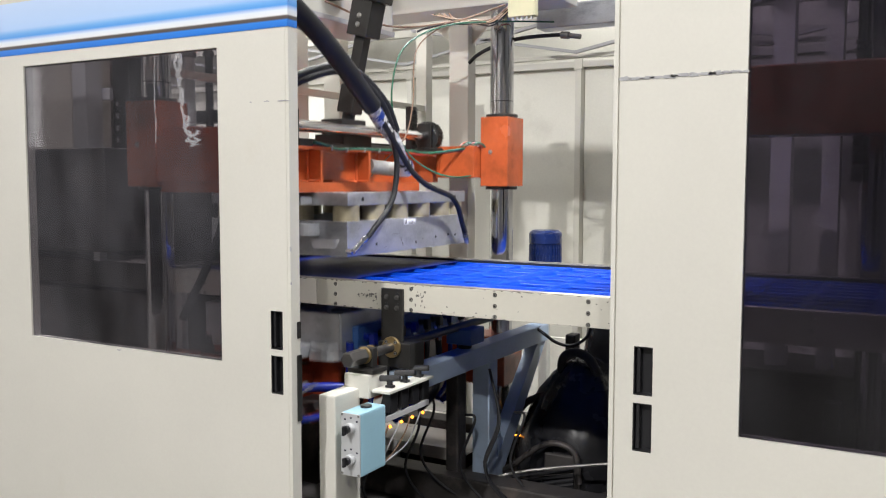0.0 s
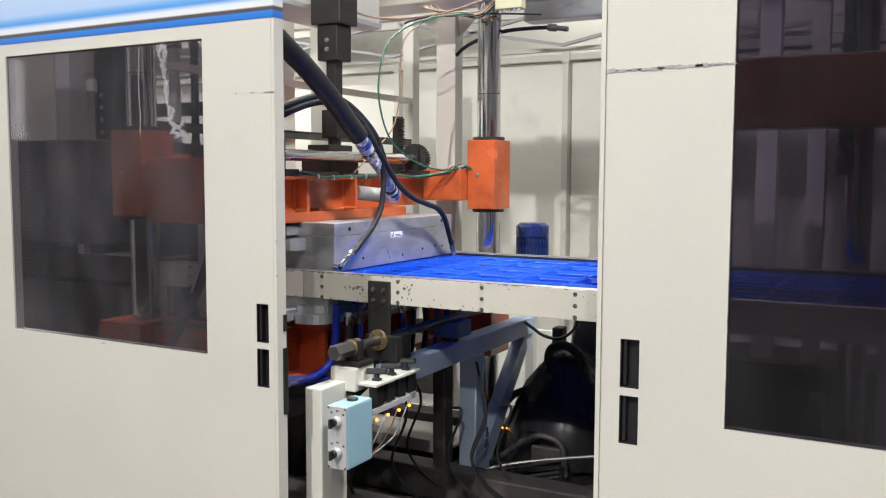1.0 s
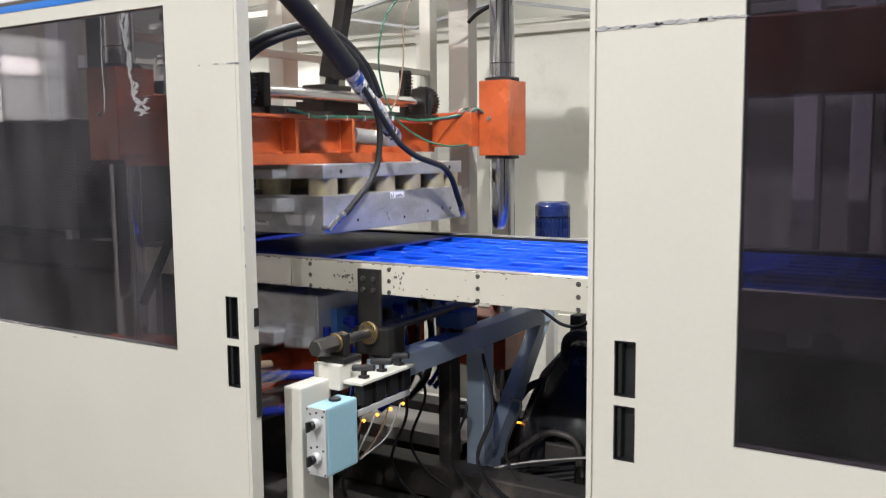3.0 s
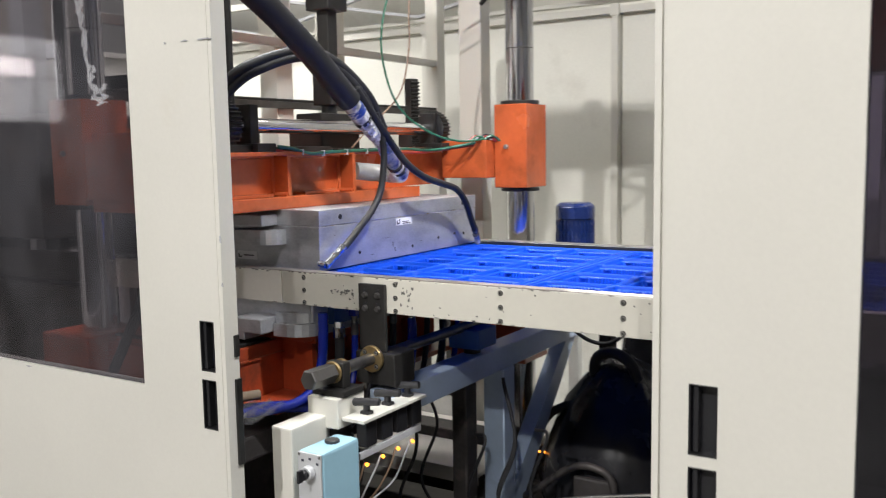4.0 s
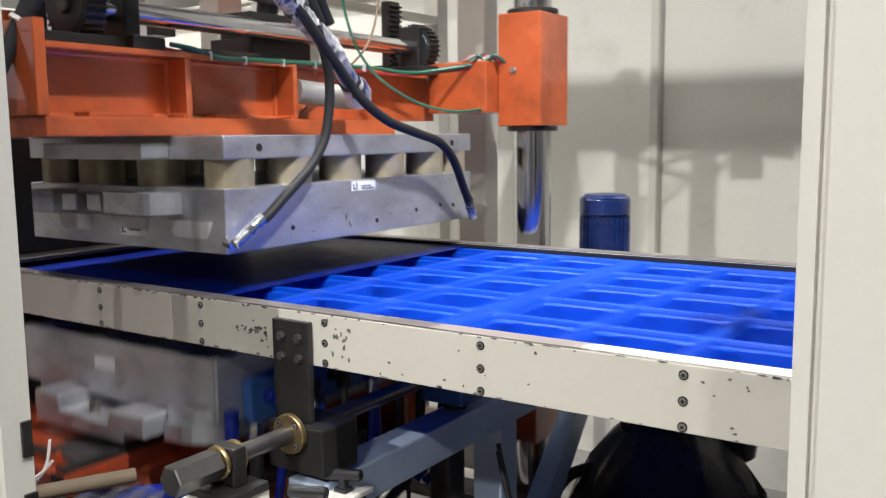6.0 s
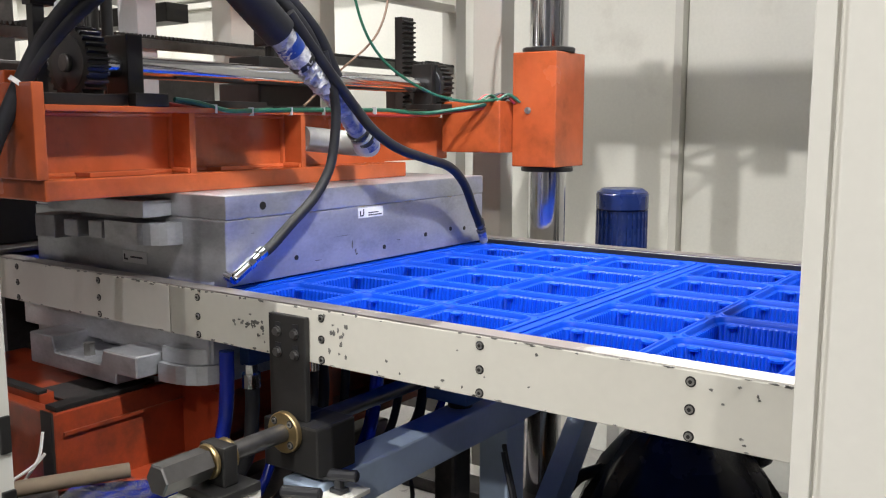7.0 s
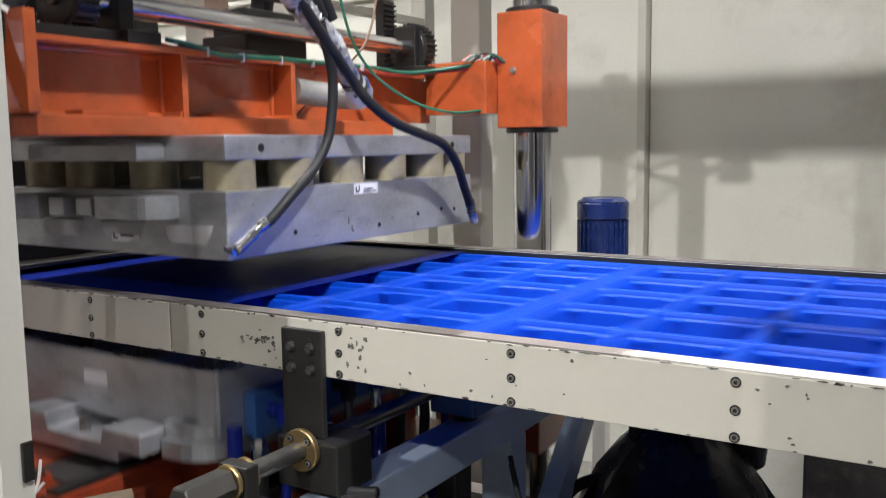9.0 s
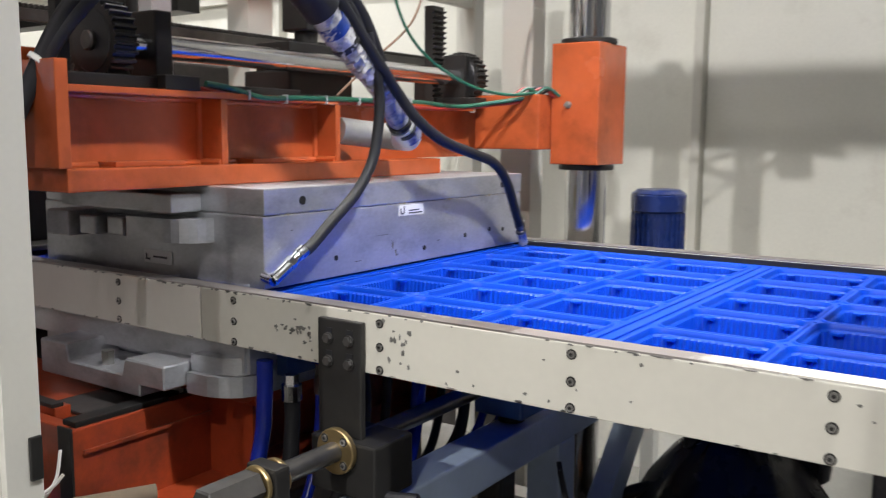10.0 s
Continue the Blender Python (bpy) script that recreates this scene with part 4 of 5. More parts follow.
def upper_mould():
    m = thing("upper_mould_plate", "milled aluminium upper mould plate bolted under the platen", "mould plate")
    part("plate", boxes((-1.42, -0.690, 0.075, 1.070, 1.218, 1.270, 0.003)), ALU, m)
    part("lug", boxes((-1.24, -0.868, 0.0, 0.075, 1.219, 1.256, 0.004)), ALU, m)
    for y in (0.18, 0.965):
        bm = bmesh.new()
        cyl(bm, (-0.6905, y, 1.243), (-0.6885, y, 1.243), 0.009, 16)
        part("tapped_hole", bm, BLACK, m)
    for y in (0.14, 0.33, 0.52, 0.71, 0.90, 1.02):
        for x in (-0.745, -0.98, -1.21, -1.37):
            if x in (-0.745, -1.37) or y == 0.14:
                bm = bmesh.new()
                cyl(bm, (x, y, 1.219), (x, y, 1.14), 0.055, 24)
                part("sleeve", bm, SPRING, m, "dull brass spring sleeve", smooth=True)
    # forming plugs below the plate
    for i in range(3):
        for j in range(5):
            cx, cy = X0 - 2 * SHOT + GAP + PX * (i + 0.5), 0.032 + PY * (j + 0.5)
            bm = bmesh.new()
            pts0, pts1 = rounded(0.080, 0.068, 0.02, 5, 2), rounded(0.068, 0.056, 0.02, 5, 2)
            l0 = [bm.verts.new((cx + p[0], cy + p[1], 1.083)) for p in pts0]
            l1 = [bm.verts.new((cx + p[0], cy + p[1], 1.030)) for p in pts1]
            l2 = [bm.verts.new((cx + p[0] * 0.93, cy + p[1] * 0.93, 1.024)) for p in pts1]
            for a, b in ((l0, l1), (l1, l2)):
                for k in range(len(a)):
                    bm.faces.new((a[k], b[k], b[(k + 1) % len(a)], a[(k + 1) % len(a)]))
            bm.faces.new(l2)
            bmesh.ops.recalc_face_normals(bm, faces=bm.faces)
            part("plug", bm, PLUG, m, smooth=True)
    return m


umould = upper_mould()


def stripper_plate():
    s = thing("stripper_plate", "thick aluminium stripper plate of the upper mould with plugs", "mould plate")
    part("plate", boxes((-1.42, -0.690, 0.072, 1.068, 1.0745, 1.217, 0.003)), ALU, s)
    bm = bmesh.new()
    arc = [(-1.02, 0.005), (-0.90, 0.005)] + [(-0.90 + 0.07 * math.sin(radians(a)), 0.072 - 0.067 * math.cos(radians(a))) for a in (15, 30, 45, 60, 75, 90)] + [(-1.02, 0.072)]
    prism(bm, arc, "z", 1.158, 1.206)
    part("lug", bm, ALU, s)
    part("lug", boxes((-1.30, -1.215, 0.0, 0.072, 1.150, 1.206, 0.004)), ALU, s)
    part("lug", boxes((-1.175, -1.12, 0.0, 0.072, 1.160, 1.200, 0.004)), ALU, s)
    part("lug", boxes((-1.10, -1.045, 0.015, 0.072, 1.160, 1.200, 0.004)), ALU, s)
    lab = part("label_plate", boxes((-0.6895, -0.688, 0.498, 0.594, 1.188, 1.213)), LABELM, s, "small white maker's label")
    part("label_mark", boxes((-0.6878, -0.6872, 0.503, 0.507, 1.192, 1.206), (-0.6878, -0.6872, 0.507, 0.517, 1.192, 1.196), (-0.6878, -0.6872, 0.515, 0.519, 1.195, 1.210), (-0.6878, -0.6872, 0.535, 0.575, 1.198, 1.201), (-0.6878, -0.6872, 0.535, 0.588, 1.192, 1.195)), INK, lab)
    lab = part("label_plate", boxes((-1.05, -0.96, 0.0695, 0.071, 1.100, 1.128)), LABELM, s, "small white maker's label")
    part("label_mark", boxes((-1.045, -1.04, 0.0685, 0.0692, 1.106, 1.120), (-1.04, -1.03, 0.0685, 0.0692, 1.106, 1.110), (-1.02, -0.975, 0.0685, 0.0692, 1.112, 1.116)), INK, lab)
    for y, z in ((0.28, 1.115), (0.60, 1.105), (0.78, 1.12), (0.90, 1.125), (0.97, 1.12)):
        bm = bmesh.new()
        cyl(bm, (-0.6905, y, z), (-0.6885, y, z), 0.006, 12)
        part("plug_screw", bm, BLACK, s)
    rnd = random.Random(21)
    bm = bmesh.new()
    for y, z, w, h in ((0.44, 1.150, 0.075, 0.0015), (0.475, 1.125, 0.006, 0.022), (0.487, 1.108, 0.008, 0.012), (0.492, 1.100, 0.010, 0.006), (0.25, 1.193, 0.02, 0.003), (0.35, 1.10, 0.03, 0.002), (0.66, 1.118, 0.02, 0.003), (0.15, 1.185, 0.012, 0.002)):
        n = 12
        prism(bm, [(y + 0.5 * w * rnd.uniform(0.5, 1.1) * math.cos(6.28318 * k / n), z + 0.5 * h * rnd.uniform(0.5, 1.1) * math.sin(6.28318 * k / n)) for k in range(n)], "x", -0.6905, -0.6896)
    tagged(part("scratch", bm, CHIPD, s, "dark scratches and dents"), kind="stuff")
    # racks that follow the stripper plate
    for y, x, top in ((1.15, -1.045, 1.765),):
        bm = bmesh.new()
        prism(bm, rack_outline(x - 0.02, x + 0.010, 1.46, top), "y", y - 0.03, y + 0.03)
        part("rack", bm, BLACK, s, "black toothed rack")
        part("rack_guide", boxes((x - 0.06, x - 0.02, y - 0.03, y + 0.03, 1.46, 1.56, 0.003)), BLACK, s)
    return s


stripper = stripper_plate()


def hydraulic_hose():
    """Taped bundle that comes down from above to the platen."""
    h = thing("hydraulic_hose", "thick black hose wrapped with blue and clear tape", "hose")
    bm = bmesh.new()
    tube(bm, [(-0.66, -0.46, 2.03), (-0.67, -0.28, 1.940), (-0.67, -0.13, 1.862), (-0.67, 0.02, 1.768), (-0.67, 0.13, 1.688), (-0.668, 0.222, 1.618)], 0.0385, 24, 16, 0.02)
    part("sleeve", bm, RUBBER, h, smooth=True)
    bm = bmesh.new()
    tube(bm, [(-0.667, 0.205, 1.630), (-0.668, 0.25, 1.590), (-0.669, 0.295, 1.555)], 0.030, 22, 12)
    crumple(bm, 0.0022, 31)
    part("tape_band", bm, FILM, h, "silvery clear tape wrap", smooth=True)
    bm = bmesh.new()
    tube(bm, [(-0.667, 0.240, 1.600), (-0.668, 0.262, 1.582)], 0.0315, 18, 3)
    part("tape_band", bm, BLUETAPE, h, "blue tape band", smooth=True)
    bm = bmesh.new()
    tube(bm, [(-0.669, 0.285, 1.563), (-0.669, 0.295, 1.555)], 0.0315, 18, 2)
    part("clamp", bm, BLACK, h)
    bm = bmesh.new()
    tube(bm, [(-0.669, 0.292, 1.557), (-0.671, 0.34, 1.523), (-0.672, 0.395, 1.49), (-0.685, 0.445, 1.455)], 0.0255, 20, 12)
    crumple(bm, 0.0036, 32)
    part("tape_wrap", bm, FILM, h, "crumpled clear tape wrap", smooth=True)
    bm = bmesh.new()
    tube(bm, [(-0.683, 0.44, 1.460), (-0.70, 0.495, 1.423), (-0.712, 0.535, 1.396)], 0.0235, 18, 10)
    crumple(bm, 0.0016, 33)
    part("tape_band", bm, BLUETAPE, h, "blue tape band", smooth=True)
    for a in (0.0, 0.022):
        bm = bmesh.new()
        tube(bm, [(-0.708, 0.520 + a, 1.407 - a * 0.7), (-0.711, 0.530 + a, 1.400 - a * 0.7)], 0.029, 16, 2)
        part("clamp", bm, BLACK, h)
    bm = bmesh.new()
    tube(bm, [(-0.712, 0.535, 1.396), (-0.722, 0.572, 1.374), (-0.745, 0.605, 1.366), (-0.80, 0.625, 1.370)], 0.030, 16, 5)
    part("elbow", bm, PLATE, h, "grey plastic elbow", smooth=True)
    bm = bmesh.new()
    tube(bm, [(-0.711, 0.548, 1.392), (-0.719, 0.578, 1.374)], 0.0312, 16, 4)
    part("tape_band", bm, BLUETAPE, h, "blue tape band", smooth=True)
    # twin hoses that loop away over the drive
    for o in (0.0, 0.034):
        bm = bmesh.new()
        tube(bm, [(-0.66, 0.36 + o, 1.53), (-0.665, 0.285 + o, 1.64), (-0.70, 0.19, 1.725 + o * 0.6), (-0.755, 0.084, 1.755 + o * 0.6), (-0.824, -0.052, 1.704 + o * 0.8), (-0.861, -0.124, 1.645 + o), (-0.890, -0.19, 1.565 + o * 0.7), (-0.915, -0.232, 1.485 + o * 0.3), (-0.931, -0.275, 1.390), (-0.94, -0.33, 1.25), (-0.96, -0.40, 1.05), (-1.1, -0.42, 0.8)], 0.0155, 12)
        part("side_hose", bm, RUBBER, h, "black rubber hose", smooth=True)
    bm = bmesh.new()
    tube(bm, [(-0.912, -0.226, 1.497), (-0.9145, -0.231, 1.490)], 0.027, 14, 2)
    part("cable_tie", bm, WHITEP, h, "white cable tie", smooth=True)
    return h


hose = hydraulic_hose()


def cooling_hoses():
    c = thing("cooling_hose", "thin black hoses with crimped fittings on the stripper plate", "hose")
    bm = bmesh.new()
    tube(bm, [(-0.655, 0.345, 1.585), (-0.65, 0.371, 1.497), (-0.65, 0.379, 1.446), (-0.65, 0.372, 1.381), (-0.65, 0.352, 1.316), (-0.65, 0.300, 1.254), (-0.65, 0.227, 1.202), (-0.652, 0.160, 1.153), (-0.654, 0.132, 1.143)], 0.0118, 12, 8)
    part("hose", bm, RUBBER, c, smooth=True)
    bm = bmesh.new()
    cyl(bm, (-0.653, 0.146, 1.150), (-0.654, 0.128, 1.139), 0.0140, 16, bevel=0.002)
    cyl(bm, (-0.654, 0.128, 1.139), (-0.655, 0.116, 1.131), 0.0112, 16)
    cyl(bm, (-0.655, 0.116, 1.131), (-0.656, 0.104, 1.123), 0.0135, 6, bevel=0.001)
    cyl(bm, (-0.656, 0.104, 1.123), (-0.657, 0.062, 1.098), 0.0125, 16, bevel=0.003)
    cyl(bm, (-0.657, 0.066, 1.098), (-0.692, 0.076, 1.100), 0.0115, 14)
    part("fitting", bm, CHROME, c, "chromed crimp fitting", smooth=True)
    bm = bmesh.new()
    tube(bm, [(-0.655, 0.24, 1.66), (-0.645, 0.334, 1.558), (-0.64, 0.380, 1.51), (-0.64, 0.437, 1.459), (-0.62, 0.478, 1.407), (-0.605, 0.555, 1.362), (-0.603, 0.672, 1.333), (-0.606, 0.778, 1.308), (-0.613, 0.857, 1.258), (-0.630, 0.931, 1.182), (-0.644, 0.985, 1.132)], 0.0125, 12, 8)
    part("hose", bm, RUBBER, c, smooth=True)
    bm = bmesh.new()
    for a, b, q in (((-0.643, 0.978, 1.147), (-0.6445, 0.988, 1.127), 0.0145), ((-0.6445, 0.988, 1.127), (-0.645, 0.992, 1.118), 0.011), ((-0.645, 0.992, 1.118), (-0.645, 0.996, 1.110), 0.0145)):
        cyl(bm, a, b, q, 16, bevel=0.001)
    part("fitting", bm, DSTEEL, c, "dark crimp fitting", smooth=True)
    bm = bmesh.new()
    cyl(bm, (-0.645, 0.996, 1.110), (-0.646, 1.012, 1.078), 0.0125, 14, bevel=0.002)
    part("push_fitting", bm, BLUETAPE, c, "blue push fitting", smooth=True)
    return c


chose = cooling_hoses()


def cable_loop():
    """Green, red and brown leads that sag from the top frame to the platen."""
    w = thing("cable_loop", "thin green and red leads sagging to the platen", "cable")
    a = [(-0.36, 1.40, 2.27), (-0.55, 1.22, 2.26), (-0.75, 0.98, 2.22), (-0.86, 0.78, 2.10), (-0.88, 0.70, 1.90), (-0.87, 0.72, 1.72), (-0.85, 0.80, 1.60), (-0.80, 0.93, 1.52), (-0.74, 1.05, 1.49), (-0.69, 1.18, 1.50)]
    for o, mat, r in ((0.0, GREEN, 0.0042), (-0.006, REDW, 0.003)):
        bm = bmesh.new()
        tube(bm, [(x + o, y - o, z) for x, y, z in a], r, 8)
        part("lead", bm, mat, w, smooth=True)
    bm = bmesh.new()
    tube(bm, [(-0.75, 1.0, 2.24), (-0.84, 0.86, 2.10), (-0.85, 0.84, 1.85), (-0.87, 0.80, 1.68), (-0.90, 0.66, 1.56), (-0.92, 0.55, 1.47)], 0.0035, 6)
    part("lead", bm, BROWNW, w, smooth=True)
    bm = bmesh.new()
    tube(bm, [(-1.15, 0.55, 2.30), (-1.0, 0.85, 2.22), (-0.75, 1.05, 2.25), (-0.5, 1.12, 2.32)], 0.005, 6)
    part("lead", bm, BROWNW, w, smooth=True)
    bm = bmesh.new()
    tube(bm, [(-0.33, 1.46, 2.213), (-0.467, 1.46, 2.216), (-0.595, 1.46, 2.210), (-0.742, 1.46, 2.177), (-0.826, 1.46, 2.142), (-0.874, 1.46, 2.105)], 0.010, 10)
    part("lead", bm, RUBBER, w, smooth=True)
    bm = bmesh.new()
    cyl(bm, (-0.345, 1.46, 2.213), (-0.30, 1.46, 2.207), 0.019, 14, bevel=0.002)
    cyl(bm, (-0.30, 1.46, 2.207), (-0.24, 1.46, 2.196), 0.013, 14, bevel=0.002)
    part("connector", bm, DSTEEL, w, "dark cable connector", smooth=True)
    rnd = random.Random(6)
    for k in range(9):
        dz = rnd.uniform(-0.015, 0.02)
        q = rnd.uniform(0.6, 1.1)
        bm = bmesh.new()
        tube(bm, [(-0.90 + rnd.uniform(-0.1, 0.1), 1.17, 2.32), (-0.80, 1.165, 2.275 + dz), (-0.68, 1.15, 2.30 - 0.05 * q), (-0.58, 1.15, 2.275 - 0.03 * q + dz), (-0.50, 1.16, 2.305 + dz), (-0.44, 1.17, 2.345)], 0.0035, 6)
        part("lead", bm, (BROWNW, COPPERW, RUBBER)[k % 3], w, smooth=True)
    bm = bmesh.new()
    tube(bm, [(-0.80, 1.17, 2.275), (-0.86, 1.12, 2.255), (-0.93, 1.08, 2.235), (-0.96, 1.06, 2.22)], 0.006, 6)
    part("lead", bm, RUBBER, w, smooth=True)
    return w


cable_loop()

# ---------------------------------------------------------------- lower press (moves)


def lower_mould():
    m = thing("lower_mould", "milled aluminium lower mould with tray cavities", "mould")
    zt = 1.058
    part("block", boxes((-1.42, -0.700, 0.032, 1.05, 0.915, 0.975, 0.003)), ALU, m)
    part("side_wall", boxes((-1.42, -0.700, 0.026, 0.036, 0.915, zt, 0.002)), ALU, m)
    part("side_wall", boxes((-1.42, -0.700, 1.022, 1.05, 0.915, zt, 0.002)), ALU, m)
    part("side_wall", boxes((-0.704, -0.692, 0.032, 1.022, 0.915, zt, 0.002)), ALU, m)
    part("side_wall", boxes((-1.42, -1.331, 0.032, 1.022, 0.915, zt, 0.002)), ALU, m)
    me = tray_mesh()
    me.materials.clear()
    me.materials.append(ALU)
    for c in range(3):
        for r in range(5):
            place("cavity", me, m, X0 - 2 * SHOT + GAP + PX * (c + 0.5), 0.032 + PY * (r + 0.5), zt - 0.005)
    for y in (0.18, 0.40, 0.62, 0.84):
        part("side_port", boxes((-0.704, -0.695, y, y + 0.05, 0.93, 0.985, 0.003)), BLACK, m)
    part("base_plate", boxes((-1.42, -0.72, 0.06, 1.06, 0.868, 0.915, 0.003)), ALU, m)
    part("base_step", boxes((-0.83, -0.69, 0.062, 1.06, 0.868, 0.915, 0.004)), ALU, m)
    bm = bmesh.new()
    prism(bm, [(-1.24, 0.858), (-0.90, 0.858), (-0.90, 0.882), (-0.825, 0.882), (-0.825, 0.930), (-0.945, 0.930), (-0.955, 0.896), (-1.135, 0.896), (-1.145, 0.932), (-1.24, 0.932)], "y", -0.065, 0.060)
    bmesh.ops.bevel(bm, geom=list(bm.edges), offset=0.003, segments=1, affect="EDGES")
    part("front_lug", bm, ALU, m)
    for z0, z1, o in ((0.870, 0.911, 0.0), (0.913, 0.946, 0.012)):
        bm = bmesh.new()
        prism(bm, [(-0.820, -0.015 + o), (-0.79, -0.015 + o)] + [(-0.79 + 0.10 * math.sin(radians(q)), 0.062 - (0.077 - o) * math.cos(radians(q))) for q in (15, 30, 45, 60, 75, 90)] + [(-0.820, 0.062)], "z", z0, z1)
        part("front_lug", bm, ALU, m)
    bm = bmesh.new()
    cyl(bm, (-1.05, -0.03, 0.89), (-1.05, -0.03, 0.925), 0.014, 6)
    part("clamp_bolt", bm, STEEL, m)
    part("label_plate", boxes((-1.12, -1.04, 0.0242, 0.0258, 0.985, 1.015)), LABELM, m, "small white maker's label")
    part("water_block", boxes((-0.69, -0.66, 0.10, 1.0, 0.90, 1.00, 0.004)), BLUEBOX, m, "blue water manifold")
    for k in range(8):
        y = 0.15 + 0.108 * k
        bm = bmesh.new()
        cyl(bm, (-0.662, y, 0.955), (-0.640, y, 0.955), 0.016, 6, bevel=0.001)
        cyl(bm, (-0.645, y, 0.955), (-0.618, y, 0.955), 0.011, 14)
        box(bm, -0.632, -0.606, y - 0.014, y + 0.014, 0.925, 0.972, 0.003)
        part("coupling", bm, BLACK if k % 3 else BLUEHOSE, m, "dark hose coupling")
        bm = bmesh.new()
        cyl(bm, (-0.619, y, 0.926), (-0.619, y, 0.902), 0.010, 6)
        cyl(bm, (-0.619, y, 0.902), (-0.619, y, 0.862), 0.0125, 16, bevel=0.002)
        part("nipple", bm, CHROME if k % 2 else DSTEEL, m, smooth=True)
        bm = bmesh.new()
        tube(bm, [(-0.619, y, 0.866), (-0.618, y - 0.005, 0.80), (-0.61, y - 0.03, 0.72), (-0.60, y - 0.08, 0.65), (-0.60, y - 0.16, 0.60)], 0.011, 10)
        part("drop_hose", bm, BLUEHOSE if k % 3 == 0 else RUBBER, m, smooth=True)
    return m


lmould = lower_mould()


def lower_platen():
    p = thing("lower_platen", "stained orange welded lower press platen, darkened for shade", "press platen")
    part("table", boxes((-1.42, -0.72, 0.075, 1.08, 0.835, 0.866, 0.004)), DORANGE, p)
    part("front_beam", boxes((-1.52, -0.90, -0.22, -0.19, 0.60, 0.835, 0.004)), DORANGE, p)
    part("front_deck", boxes((-1.52, -0.915, -0.19, 0.075, 0.80, 0.822, 0.003)), DORANGE, p)
    # Flat dark strip stands in for the recess between the orange members.
    part("channel", boxes((-1.10, -0.95, -0.14, 0.07, 0.8225, 0.830, 0.002)), DARK, p, "dark strip drawn for the recessed channel")
    part("side_beam", boxes((-0.915, -0.89, -0.22, 1.05, 0.64, 0.835, 0.004), (-0.915, -0.74, -0.10, 1.05, 0.64, 0.66, 0.003)), DORANGE, p)
    for y in (0.1, 0.45, 0.8):
        part("rib", boxes((-0.89, -0.76, y, y + 0.02, 0.66, 0.835)), DORANGE, p)
    part("arm", boxes((-0.89, -0.52, 1.18, 1.40, 0.55, 0.80, 0.006)), DORANGE, p)
    part("edge_strip", boxes((-0.925, -0.884, -0.228, -0.222, 0.70, 0.840, 0.002)), BLACK, p)
    part("edge_strip", boxes((-0.935, -0.895, -0.21, 0.0, 0.8352, 0.846, 0.002)), BLACK, p)
    part("cross_rib", boxes((-1.50, -1.00, -0.185, -0.150, 0.822, 0.848, 0.003)), DORANGE, p)
    part("edge_strip", boxes((-1.50, -1.00, -0.19, -0.165, 0.848, 0.856, 0.002)), BLACK, p)
    part("side_ledge", boxes((-0.8895, -0.883, -0.20, 0.40, 0.785, 0.792)), DORANGE, p)
    part("column_bush", boxes((-1.62, -1.38, -0.30, -0.05, 0.55, 0.86, 0.006)), DORANGE, p)
    return p


lplaten = lower_platen()


def coolant_hose(pts, r, mat, label, fit):
    c = thing("coolant_hose", label, "hose", group="coolant hoses")
    bm = bmesh.new()
    tube(bm, pts, r, 12)
    part("hose", bm, mat, c, smooth=True)
    if fit:
        a, b = Vector(pts[0]), Vector(pts[1])
        bm = bmesh.new()
        d = (a - b).normalized()
        cyl(bm, a, a - d * 0.03, r * 1.25, 14)
        cyl(bm, a + d * 0.02, a, r * 0.9, 6)
        part("fitting", bm, CHROME, c, "chromed hose fitting")
    return c


lower_hoses = [
    coolant_hose([(-0.655, 0.035, 0.95), (-0.655, 0.033, 0.87), (-0.658, 0.025, 0.79), (-0.668, 0.0, 0.715), (-0.71, -0.07, 0.67), (-0.82, -0.17, 0.655), (-1.0, -0.22, 0.65)], 0.016, BLUEHOSE, "glossy blue coolant hose under the mould", False),
    coolant_hose([(-0.62, 0.07, 0.90), (-0.62, 0.07, 0.82), (-0.62, 0.05, 0.72), (-0.66, 0.0, 0.62)], 0.016, RUBBER, "black hose with chrome fitting under the mould", True),
]
for k in range(4):
    y = 0.30 + 0.2 * k
    lower_hoses.append(coolant_hose([(-0.64, y, 0.90), (-0.62, y - 0.01, 0.82), (-0.60, y - 0.05, 0.73), (-0.58, y - 0.12, 0.64), (-0.60, y - 0.22, 0.58)], 0.014, BLUEHOSE if k % 2 else RUBBER, "coolant hose looping under the mould", k % 2 == 0))
coolant_hose([(-0.62, 0.08, 0.64), (-0.75, -0.05, 0.655), (-0.95, -0.22, 0.65), (-1.2, -0.3, 0.645)], 0.020, BLUEHOSE, "glossy blue coolant hose lying on the base", False)

# ---------------------------------------------------------------- rail bracket, adjusting shaft, control box


def rail_bracket():
    b = thing("rail_bracket", "black steel bracket bolted to the conveyor rail", "bracket")
    bm = bmesh.new()
    box(bm, -0.474, -0.378, -0.014, -0.001, 0.862, 1.064, 0.003)
    part("plate", bm, BLACK, b)
    for x in (-0.448, -0.402):
        for z in (1.035, 0.995):
            part("slot", boxes((x - 0.007, x + 0.007, -0.0155, -0.0145, z - 0.012, z + 0.014)), BLACKP, b)
            place("bolt", HEXD, b, x, -0.0155, z - 0.004)
    part("foot", boxes((-0.478, -0.335, -0.030, 0.075, 0.765, 0.862, 0.005)), BLACK, b)
    return b


rail_bracket()


